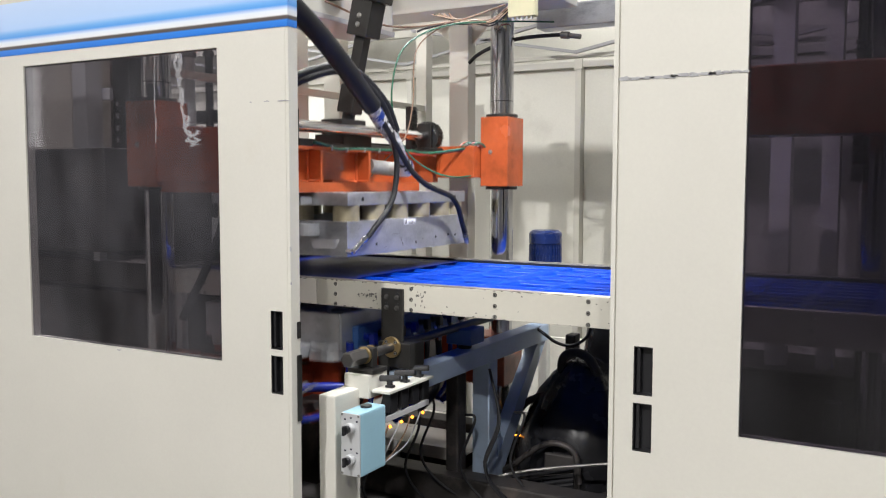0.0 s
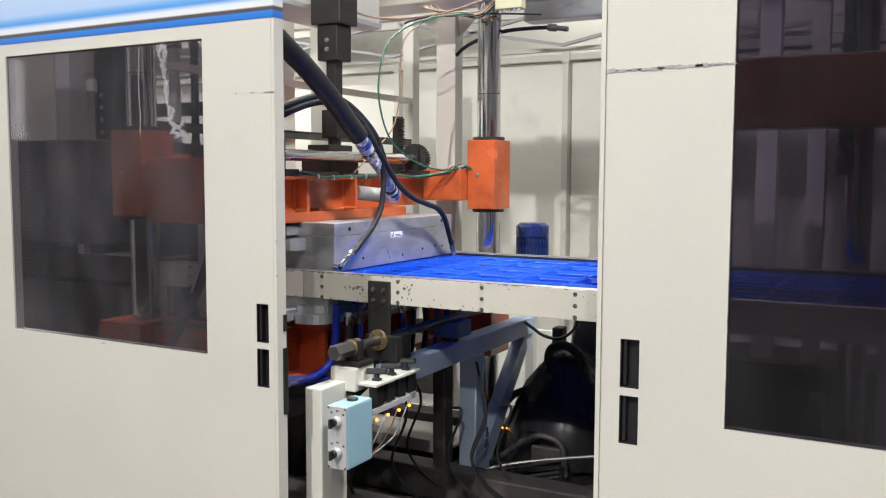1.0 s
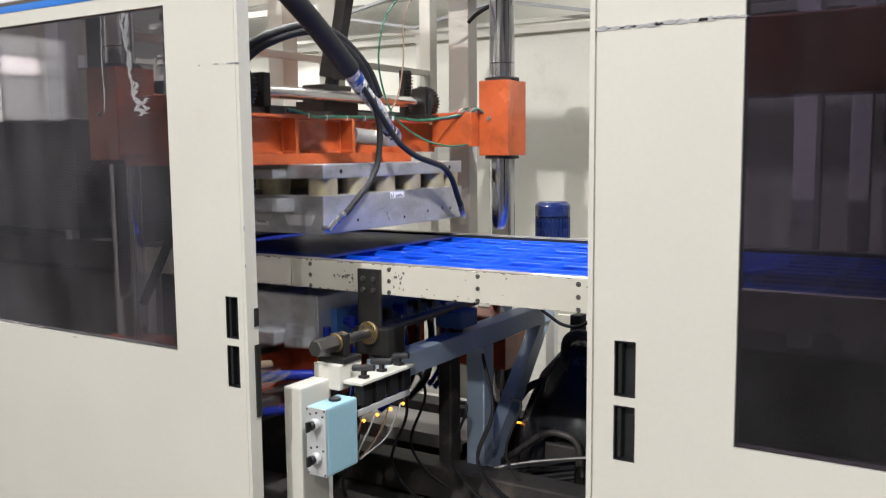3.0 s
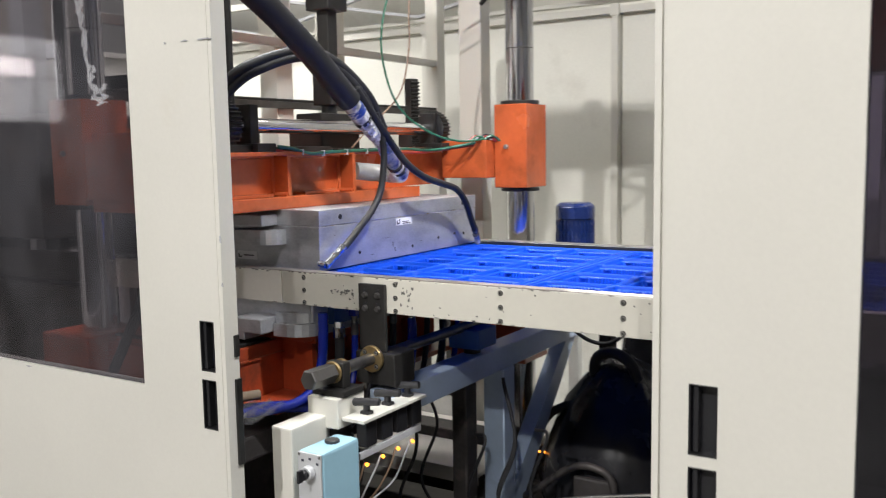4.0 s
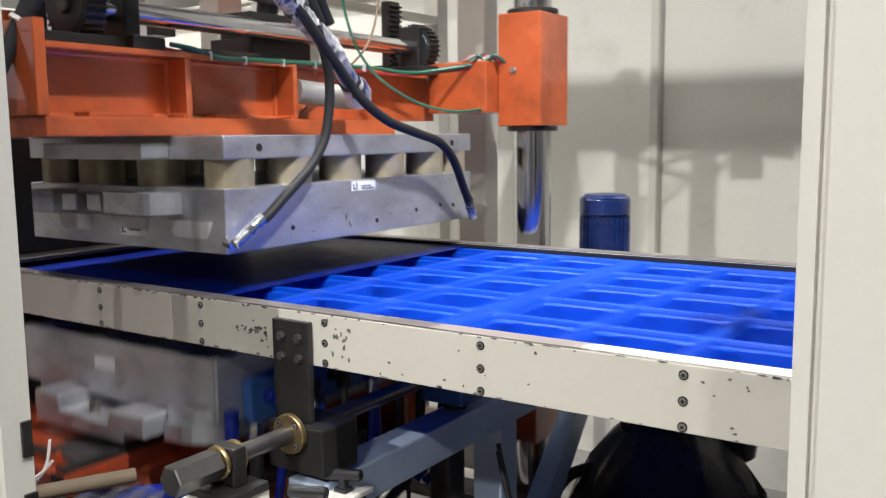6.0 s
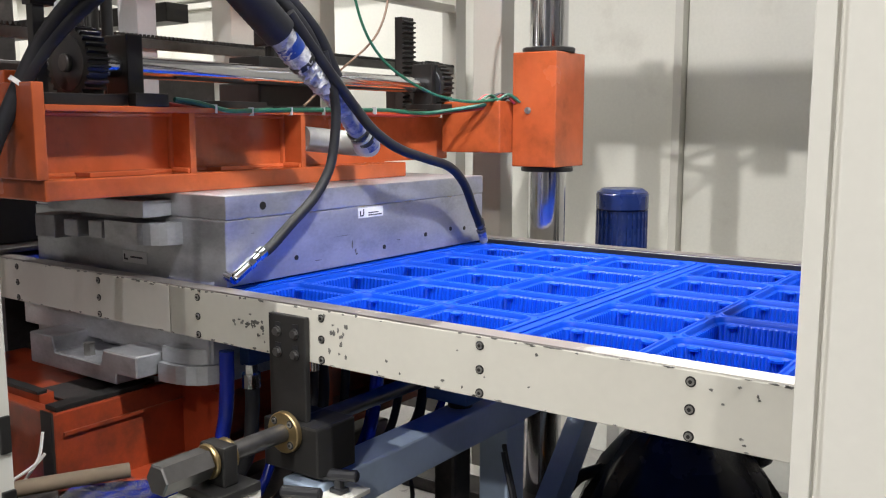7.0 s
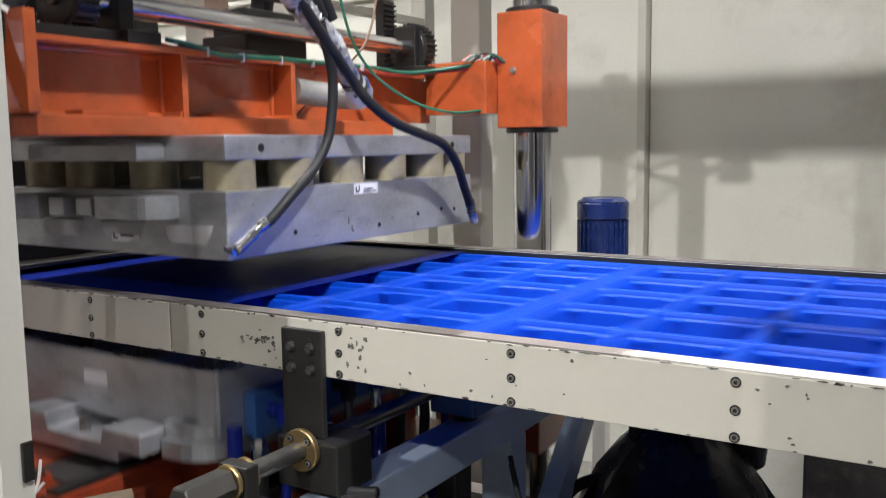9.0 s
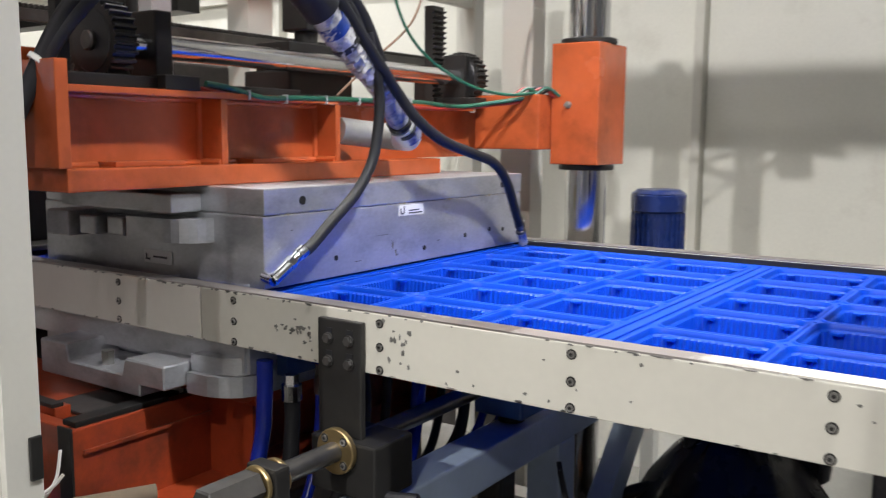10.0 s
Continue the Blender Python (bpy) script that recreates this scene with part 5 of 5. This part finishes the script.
def adjusting_shaft():
    s = thing("adjusting_shaft", "steel adjusting shaft with hex end in bronze collars", "shaft")
    x, z = -0.412, 0.845
    bm = bmesh.new()
    cyl(bm, (x, 0.9, z), (x, -0.245, z), 0.0175, 24)
    part("rod", bm, DSTEEL, s, smooth=True)
    bm = bmesh.new()
    cyl(bm, (x, -0.225, z), (x, -0.325, z), 0.0285, 6, bevel=0.003)
    part("hex_end", bm, DSTEEL, s)
    bm = bmesh.new()
    cyl(bm, (x, -0.031, z), (x, -0.044, z), 0.040, 32, bevel=0.002)
    part("flange", bm, BRONZE, s, "bronze flange ring", smooth=True)
    for a in range(4):
        q = radians(45 + 90 * a)
        place("bolt", SOCKET, s, x + 0.029 * math.cos(q), -0.044, z + 0.029 * math.sin(q))
    for y in (-0.215, -0.175):
        bm = bmesh.new()
        cyl(bm, (x, y, z), (x, y - 0.009, z), 0.031, 28, bevel=0.002)
        part("collar", bm, BRONZE, s, "bronze collar", smooth=True)
    part("bearing", boxes((x - 0.032, x + 0.032, -0.212, -0.180, 0.80, 0.872, 0.005)), BLACK, s)
    part("foot", boxes((x - 0.055, x + 0.055, -0.245, -0.15, 0.783, 0.80, 0.003)), BLACK, s)
    return s


adjusting_shaft()


def support_post():
    p = thing("support_post", "cream square support post under the shaft bearing", "post")
    part("column", boxes((-0.475, -0.405, -0.405, -0.255, 0, 0.735, 0.006)), CREAM, p)
    part("cap_block", boxes((-0.468, -0.362, -0.265, -0.145, 0.70, 0.783, 0.004)), CREAM, p)
    return p


support_post()


def control_box():
    c = thing("control_box", "light blue switch box with grey front and two knobs", "control box")
    part("body", boxes((-0.361, -0.283, -0.428, -0.275, 0.478, 0.695, 0.008)), BOXB, c)
    part("front_plate", boxes((-0.360, -0.284, -0.434, -0.428, 0.480, 0.693, 0.002)), PLATE, c, "grey metal front plate")
    bm = bmesh.new()
    cyl(bm, (-0.322, -0.34, 0.694), (-0.322, -0.34, 0.703), 0.020, 20, bevel=0.002)
    part("cable_plug", bm, BLACKP, c)
    for z in (0.645, 0.538):
        bm = bmesh.new()
        cyl(bm, (-0.319, -0.434, z), (-0.319, -0.454, z), 0.0185, 22, bevel=0.002)
        k = part("knob", bm, PLATE, c, "silver rotary switch", smooth=True)
        bm = bmesh.new()
        cyl(bm, (-0.319, -0.454, z), (-0.319, -0.466, z), 0.0135, 18, bevel=0.002)
        box(bm, -0.323, -0.315, -0.482, -0.466, z - 0.016, z + 0.016, 0.002)
        part("lever", bm, BLACKP, k)
        for dx, dz in ((-0.024, 0.027), (0.0, 0.034), (0.024, 0.024)):
            part("mark", boxes((-0.319 + dx - 0.004, -0.319 + dx + 0.004, -0.4352, -0.4342, z + dz - 0.003, z + dz + 0.003)), INK, c)
    for x in (-0.355, -0.289):
        for z in (0.486, 0.687):
            place("bolt", SOCKET, c, x, -0.434, z).scale = (0.5, 0.8, 0.5)
    return c


control_box()


def valve_shelf():
    v = thing("valve_bank", "cream shelf with black toggle valves and amber lamps", "valve bank")
    part("shelf", boxes((-0.36, -0.285, -0.25, 0.06, 0.722, 0.732, 0.002)), CREAM, v)
    part("rail", boxes((-0.31, -0.30, -0.25, 0.05, 0.62, 0.640, 0.002)), GREYPOST, v)
    for i, y in enumerate((-0.19, -0.09, 0.01)):
        bm = boxes((-0.335, -0.305, y - 0.012, y + 0.012, 0.732, 0.742, 0.003))
        cyl(bm, (-0.32, y, 0.742), (-0.32, y, 0.760), 0.010, 14)
        cyl(bm, (-0.357, y - 0.012, 0.764), (-0.283, y + 0.012, 0.768), 0.0115, 12, bevel=0.003)
        part("toggle", bm, BLACKP, v, "black toggle handle")
    for i in range(4):
        y = -0.22 + 0.075 * i
        part("valve_body", boxes((-0.335, -0.30, y, y + 0.05, 0.645, 0.722, 0.004)), BLACKP, v)
        bm = bmesh.new()
        cyl(bm, (-0.305, y, 0.602), (-0.297, y, 0.597), 0.0055, 12, bevel=0.0015)
        part("lamp", bm, LED, v, "glowing amber indicator")
        bm = bmesh.new()
        tube(bm, [(-0.31, y, 0.602), (-0.318, y - 0.02, 0.55 + 0.01 * (i % 2)), (-0.35, y - 0.04, 0.48), (-0.40, -0.12, 0.42)], 0.0028, 6)
        part("lead", bm, GREYPOST if i % 2 else BROWNW, v, smooth=True)
    return v


valve_shelf()

# ---------------------------------------------------------------- blue frame and base machinery


def blue_frame():
    f = thing("equipment_stand", "grey-blue square-tube support frame under the conveyor", "frame")
    part("beam", boxes((-0.43, -0.345, -0.03, 1.34, 0.665, 0.75, 0.006)), FRAMEB, f)
    part("post", boxes((-0.43, -0.345, 0.66, 0.745, 0, 0.665, 0.006)), FRAMEB, f)
    bm = bmesh.new()
    prism(bm, [(1.24, 0.665), (1.34, 0.665), (0.82, 0.10), (0.745, 0.10), (0.745, 0.17)], "x", -0.42, -0.36)
    part("brace", bm, FRAMEB, f)
    part("rear_post", boxes((-0.43, -0.36, 1.27, 1.335, 0, 0.10, 0.006)), FRAMEB, f)
    part("saddle", boxes((-0.46, -0.34, 0.47, 0.60, 0.772, 0.84, 0.006)), BLUEBOX, f)
    bm = bmesh.new()
    cyl(bm, (-0.40, 0.53, 0.75), (-0.40, 0.53, 0.772), 0.03, 20)
    part("foot", bm, BLACK, f)
    bm = bmesh.new()
    tube(bm, [(-0.35, 1.20, 0.74), (-0.30, 1.19, 0.715), (-0.24, 1.18, 0.685), (-0.17, 1.18, 0.675), (-0.11, 1.18, 0.70), (-0.07, 1.18, 0.75), (-0.06, 1.17, 0.84), (-0.06, 1.12, 0.98)], 0.008, 10)
    part("cable", bm, RUBBER, f, "black cable hanging from the beam", smooth=True)
    return f


blue_frame()


def motor():
    m = thing("electric_motor", "dark blue vertical electric motor with fan cowl", "motor", -0.541, 1.75, 0)
    bm = bmesh.new()
    cyl(bm, (0, 0, 1.125), (0, 0, 1.185), 0.092, 36, bevel=0.004)
    cyl(bm, (0, 0, 1.181), (0, 0, 1.20), 0.090, 36, r1=0.078, bevel=0.006)
    part("fan_cowl", bm, MOTORB, m, smooth=True)
    bm = bmesh.new()
    cyl(bm, (0, 0, 0.88), (0, 0, 1.125), 0.082, 36)
    part("housing", bm, MOTORB, m, smooth=True)
    for i in range(28):
        a = 6.28318 * i / 28
        bm = bmesh.new()
        box(bm, 0.078, 0.091, -0.003, 0.003, 0.89, 1.122)
        o = part("fin", bm, MOTORB, m)
        o.rotation_euler = (0, 0, a)
    part("gearbox", boxes((-0.11, 0.11, -0.11, 0.11, 0.80, 0.88, 0.015)), MOTORB, m)
    part("stand", boxes((-0.025, 0.025, -0.025, 0.025, 0, 0.80, 0.004)), CREAM, m)
    return m


motor()


def pump_unit():
    """Belt-driven pump in black plastic film, with a guard and cables."""
    p = thing("pump_unit", "grimy black pump with belt guard and cables on the base", "pump", -0.11, 1.2, 0)
    bm = bmesh.new()
    rnd = random.Random(17)
    rings = []
    for z, r in ((0.05, 0.33), (0.16, 0.335), (0.26, 0.31), (0.36, 0.275), (0.45, 0.225), (0.53, 0.16), (0.59, 0.11), (0.62, 0.04)):
        rings.append([bm.verts.new((0.02 + r * (1 + rnd.uniform(-0.05, 0.05)) * math.cos(6.28318 * k / 40), r * (1 + rnd.uniform(-0.05, 0.05)) * math.sin(6.28318 * k / 40), z + rnd.uniform(-0.012, 0.012))) for k in range(40)])
    for l0, l1 in zip(rings, rings[1:]):
        for k in range(40):
            bm.faces.new((l0[k], l0[(k + 1) % 40], l1[(k + 1) % 40], l1[k]))
    bm.faces.new(rings[0][::-1])
    bm.faces.new(rings[-1])
    part("pump_body", bm, PUMPM, p, "black plastic film draped over the pump", smooth=True)
    bm = bmesh.new()
    cyl(bm, (0.08, 0.16, 0.45), (0.13, 0.2, 0.95), 0.145, 32, bevel=0.02)
    part("motor", bm, PUMPM, p, smooth=True)
    part("bracket", boxes((-0.10, -0.05, 0.02, 0.1, 0.50, 0.72, 0.008)), BLACK, p)
    bm = bmesh.new()
    tube(bm, [(-0.08, -0.06, 0.50), (-0.07, -0.08, 0.62), (0.0, -0.09, 0.66), (0.08, -0.09, 0.62), (0.12, -0.08, 0.50)], 0.022, 12)
    part("hose", bm, RUBBER, p, smooth=True)
    bm = bmesh.new()
    tube(bm, [(-0.09, -0.05, 0.52), (-0.16, -0.08, 0.44), (-0.26, -0.1, 0.38), (-0.32, -0.12, 0.26), (-0.34, -0.14, 0.10)], 0.018, 12)
    part("hose", bm, RUBBER, p, smooth=True)
    bm = bmesh.new()
    tube(bm, [(-0.34, -0.34, 0.06), (-0.20, -0.36, 0.16), (-0.06, -0.36, 0.27), (0.03, -0.36, 0.29), (0.10, -0.35, 0.25), (0.12, -0.35, 0.12)], 0.014, 10)
    part("belt_guard", bm, DARK, p, smooth=True)
    part("guard_plate", boxes((-0.05, 0.12, -0.35, -0.33, 0.02, 0.24, 0.01)), DARK, p)
    part("base", boxes((-0.5, 0.5, -0.38, 0.35, 0.0, 0.07, 0.015)), DARK, p)
    bm = bmesh.new()
    tube(bm, [(-0.60, -0.62, 0.12), (-0.35, -0.58, 0.10), (-0.15, -0.52, 0.17), (0.05, -0.48, 0.22), (0.30, -0.45, 0.27)], 0.007, 8)
    part("steel_line", bm, STEEL, p, smooth=True)
    for k in range(5):
        rnd = random.Random(30 + k)
        bm = bmesh.new()
        tube(bm, [(-0.62 + 0.05 * k, -0.5 + 0.06 * k, 0.02), (-0.4, -0.52 + rnd.uniform(-0.05, 0.05), 0.08), (-0.15, -0.42 + rnd.uniform(-0.05, 0.05), 0.05 + 0.02 * k), (0.12, -0.42, 0.12 + 0.02 * k)], 0.009, 8)
        part("cable", bm, RUBBER, p, smooth=True)
    bm = bmesh.new()
    cyl(bm, (-0.23, -0.16, 0.24), (-0.285, -0.20, 0.25), 0.0045, 12, bevel=0.001)
    part("lamp", bm, LED, p, "glowing amber indicator")
    return p


pump_unit()


def base_clutter():
    b = thing("machine_base", "grimy dark machine base with beams", "machine base")
    part("long_beam", boxes((-2.4, 0.6, -0.10, 0.05, 0.05, 0.22, 0.01)), DARK, b)
    part("long_beam", boxes((-2.4, 0.6, 1.15, 1.28, 0.05, 0.22, 0.01)), DARK, b)
    part("cross_beam", boxes((-1.9, 0.3, 0.55, 0.68, 0.02, 0.16, 0.01)), DARK, b)
    part("cylinder_post", boxes((-0.545, -0.48, 0.62, 0.70, 0, 0.62, 0.01)), DARK, b)
    part("deck", boxes((-2.2, -0.80, -0.40, 0.75, 0.50, 0.58, 0.01)), DARK, b)
    part("deck_leg", boxes((-2.1, -1.9, -0.2, 0.8, 0, 0.5)), DARK, b)
    part("deck_leg", boxes((-1.35, -1.22, -0.2, 0.6, 0, 0.5)), DARK, b)
    t = thing("drip_tray", "pale sheet-metal drip tray on the base", "tray")
    part("tray", boxes((-1.30, -0.56, 0.84, 1.45, 0.16, 0.175, 0.003), (-1.30, -0.56, 0.825, 0.84, 0.13, 0.19, 0.002)), WHITEP, t)
    part("stand", boxes((-1.0, -0.68, 0.96, 1.3, 0, 0.16)), DARK, t)
    r = thing("cardboard_roll", "tan cardboard roll lying on hoses beside the platen", "cardboard roll")
    bm = bmesh.new()
    cyl(bm, (-0.93, -0.39, 0.708), (-0.80, -0.111, 0.703), 0.016, 18)
    part("tube", bm, CARD, r, smooth=True)
    part("rest", boxes((-0.89, -0.85, -0.32, -0.24, 0.58, 0.692, 0.004)), DARK, r)
    w = thing("film_wrap", "crumpled clear plastic film over blue hoses", "packaging")
    rnd = random.Random(14)
    bm = bmesh.new()
    nx, ny = 56, 36
    g = [[bm.verts.new((-0.86 + 0.16 * i / nx + rnd.uniform(-0.001, 0.001), -0.36 + 0.26 * j / ny + rnd.uniform(-0.0015, 0.0015), 0.676 + 0.012 * math.sin(i * 0.37 + j * 0.21) + 0.006 * math.sin(i * 1.1 - j * 0.8) + rnd.uniform(-0.004, 0.004))) for j in range(ny + 1)] for i in range(nx + 1)]
    for i in range(nx):
        for j in range(ny):
            bm.faces.new((g[i][j], g[i + 1][j], g[i + 1][j + 1], g[i][j + 1]))
    part("film", bm, FILMW, w)
    for pts in ([(-0.905, -0.235, 0.80), (-0.90, -0.25, 0.75), (-0.905, -0.28, 0.71), (-0.90, -0.33, 0.66)], [(-0.875, -0.25, 0.765), (-0.89, -0.27, 0.74), (-0.93, -0.33, 0.70), (-0.99, -0.42, 0.66)]):
        bm = bmesh.new()
        tube(bm, pts, 0.0035, 6)
        part("strand", bm, WHITEP, w, smooth=True)
    c = thing("paper_sheet", "crumpled brown paper with clear film on the deck", "packaging")
    bm = bmesh.new()
    nx, ny = 14, 8
    rnd = random.Random(4)
    g = [[bm.verts.new((-1.5 + 0.62 * i / nx, -0.38 + 0.2 * j / ny, 0.645 + rnd.uniform(0, 0.03))) for j in range(ny + 1)] for i in range(nx + 1)]
    for i in range(nx):
        for j in range(ny):
            bm.faces.new((g[i][j], g[i + 1][j], g[i + 1][j + 1], g[i][j + 1]))
    bmesh.ops.solidify(bm, geom=bm.faces[:], thickness=0.06)
    part("sheet", bm, CARD, c)
    for k in range(7):
        rnd = random.Random(k)
        w = thing("floor_cable", "thin dark cable lying in the base", "cable", group="cables in the base")
        x = rnd.uniform(-0.7, -0.2)
        y = rnd.uniform(0.0, 0.7)
        bm = bmesh.new()
        tube(bm, [(x, y, 0.66 - 0.1 * (k % 3)), (x + 0.06, y - 0.03, 0.45), (x + 0.02, y - 0.08, 0.25), (x + 0.15, y - 0.05, 0.10), (x + 0.35, y + 0.05, 0.02)], 0.006, 8)
        part("lead", bm, RUBBER, w, smooth=True)


base_clutter()


def right_side():
    """What shows through the tinted window downstream: uprights, a toothed rack and a dark cross beam."""
    for x, w in ((0.73, 0.09), (0.94, 0.075)):
        p = thing("upright", "cream steel upright behind the conveyor", "post", x, 1.5, 0, group="downstream uprights")
        part("post", boxes((-w / 2, w / 2, -0.05, 0.05, 0, 2.5, 0.004)), CREAM, p)
    s = thing("stacker_beam", "dark red cross beam of the stacking station", "beam")
    part("beam", boxes((0.55, 2.6, 0.25, 0.40, 1.62, 1.85, 0.006)), DORANGE, s)
    part("hanger", boxes((2.45, 2.58, 0.26, 0.39, 0, 1.62)), BLACK, s)
    bm = bmesh.new()
    cyl(bm, (1.063, 1.26, 1.47), (1.063, 1.26, 2.30), 0.016, 16)
    for k in range(20):
        cyl(bm, (1.063, 1.26, 1.545 + 0.026 * k), (1.063, 1.26, 1.560 + 0.026 * k), 0.024, 16, bevel=0.004)
    box(bm, 1.040, 1.085, 1.23, 1.29, 1.47, 1.54, 0.004)
    part("screw", bm, BLACK, s, "black lead screw")
    part("screw_bracket", boxes((1.03, 1.22, 1.22, 1.38, 2.30, 2.42, 0.004)), BLACK, s)
    column(1.127, 1.31, "polished guide column of the stacking station")
    b = thing("stacker_base", "dark machine base of the stacking station with an added shade block", "machine base")
    part("body", boxes((1.25, 2.6, 0.3, 0.9, 0, 0.72, 0.01)), DARK, b)
    part("sump", boxes((0.75, 1.24, 0.5, 1.0, 0, 0.34, 0.01)), DARK, b)
    # Dark block added in place of the shaded floor and wall.
    part("shade_block", boxes((0.22, 1.24, 1.36, 1.80, 0, 0.60, 0.01)), DARK, b)
    part("shade_lid", boxes((0.21, 1.25, 1.35, 1.81, 0.602, 0.625, 0.006)), BLACK, b)
    part("pillar", boxes((0.98, 1.04, 1.12, 1.2, 0, 0.55, 0.006)), BLACK, b)


right_side()

# ---------------------------------------------------------------- motion
CYCLE = 3.0
UP = [(0.0, 0.152), (0.1, 0.102), (0.2, 0.058), (0.3, 0.030), (0.4, 0.012), (0.5, 0.004), (0.6, 0.0), (1.4, 0.0), (2.4, 0.0), (2.5, 0.027), (2.6, 0.100), (2.7, 0.162), (2.8, 0.182), (2.9, 0.174)]
STRIP = [(0.0, 0.090), (0.1, 0.042), (0.2, 0.003), (0.3, 0.0), (0.4, 0.0), (0.5, 0.0), (0.6, 0.0), (1.4, 0.0), (2.4, 0.0), (2.5, 0.027), (2.6, 0.100), (2.7, 0.160), (2.8, 0.148), (2.9, 0.116)]
LOW = [(0.0, -0.120), (0.1, -0.052), (0.2, -0.012), (0.3, -0.003), (0.4, 0.0), (0.5, 0.0), (0.6, 0.0), (1.4, 0.0), (2.4, 0.0), (2.5, -0.020), (2.6, -0.095), (2.7, -0.170), (2.8, -0.210), (2.9, -0.200)]
FEED = [(0.0, 0.80), (0.1, 0.97), (0.2, 1.0), (0.3, 1.0), (1.4, 1.0), (2.4, 1.0), (2.7, 1.0), (2.75, 1.03), (2.8, 1.14), (2.9, 1.48)]


def cycle(table):
    rows = [(t + CYCLE * n, v, n) for n in range(4) for t, v in table if t + CYCLE * n <= 10.0]
    return rows + [(10.0, table[7][1] if table is not FEED else 1.0, 3)]


def motions():
    for ob, table in ((platen, UP), (umould, UP), (hose, UP), (stripper, STRIP), (chose, STRIP), (lmould, LOW), (lplaten, LOW)):
        walk(ob, [(t, pose(0, 0, v)) for t, v, _ in cycle(table)])
    for h in lower_hoses:
        walk(h, [(t, pose(0, 0, v)) for t, v, _ in cycle(LOW)])
    walk(sheet, [(t, pose(SHOT * (v + n - 1), 0, ZS)) for t, v, n in cycle(FEED)])
    lean = {0.0: 13, 0.1: 11, 0.2: 9, 0.3: 6, 0.4: 4, 0.5: 2.5, 0.6: 1.5, 1.4: 0, 2.4: 1.5, 2.5: 4, 2.6: 7, 2.7: 10, 2.8: 13, 2.9: 14}
    walk(rod, [(t, pose(-1.035, 0.565, 1.60 + v, 0, lean[round(t % CYCLE, 2)] if t < 10 else 0, 0)) for t, v, _ in cycle(UP)])
    strip = cycle(STRIP)
    for g, y in gears:
        walk(g, [(t, pose(-0.945, y, 1.545, 0, math.degrees((v - s[1]) / 0.074), 0)) for (t, v, _), s in zip(cycle(UP), strip)])


motions()
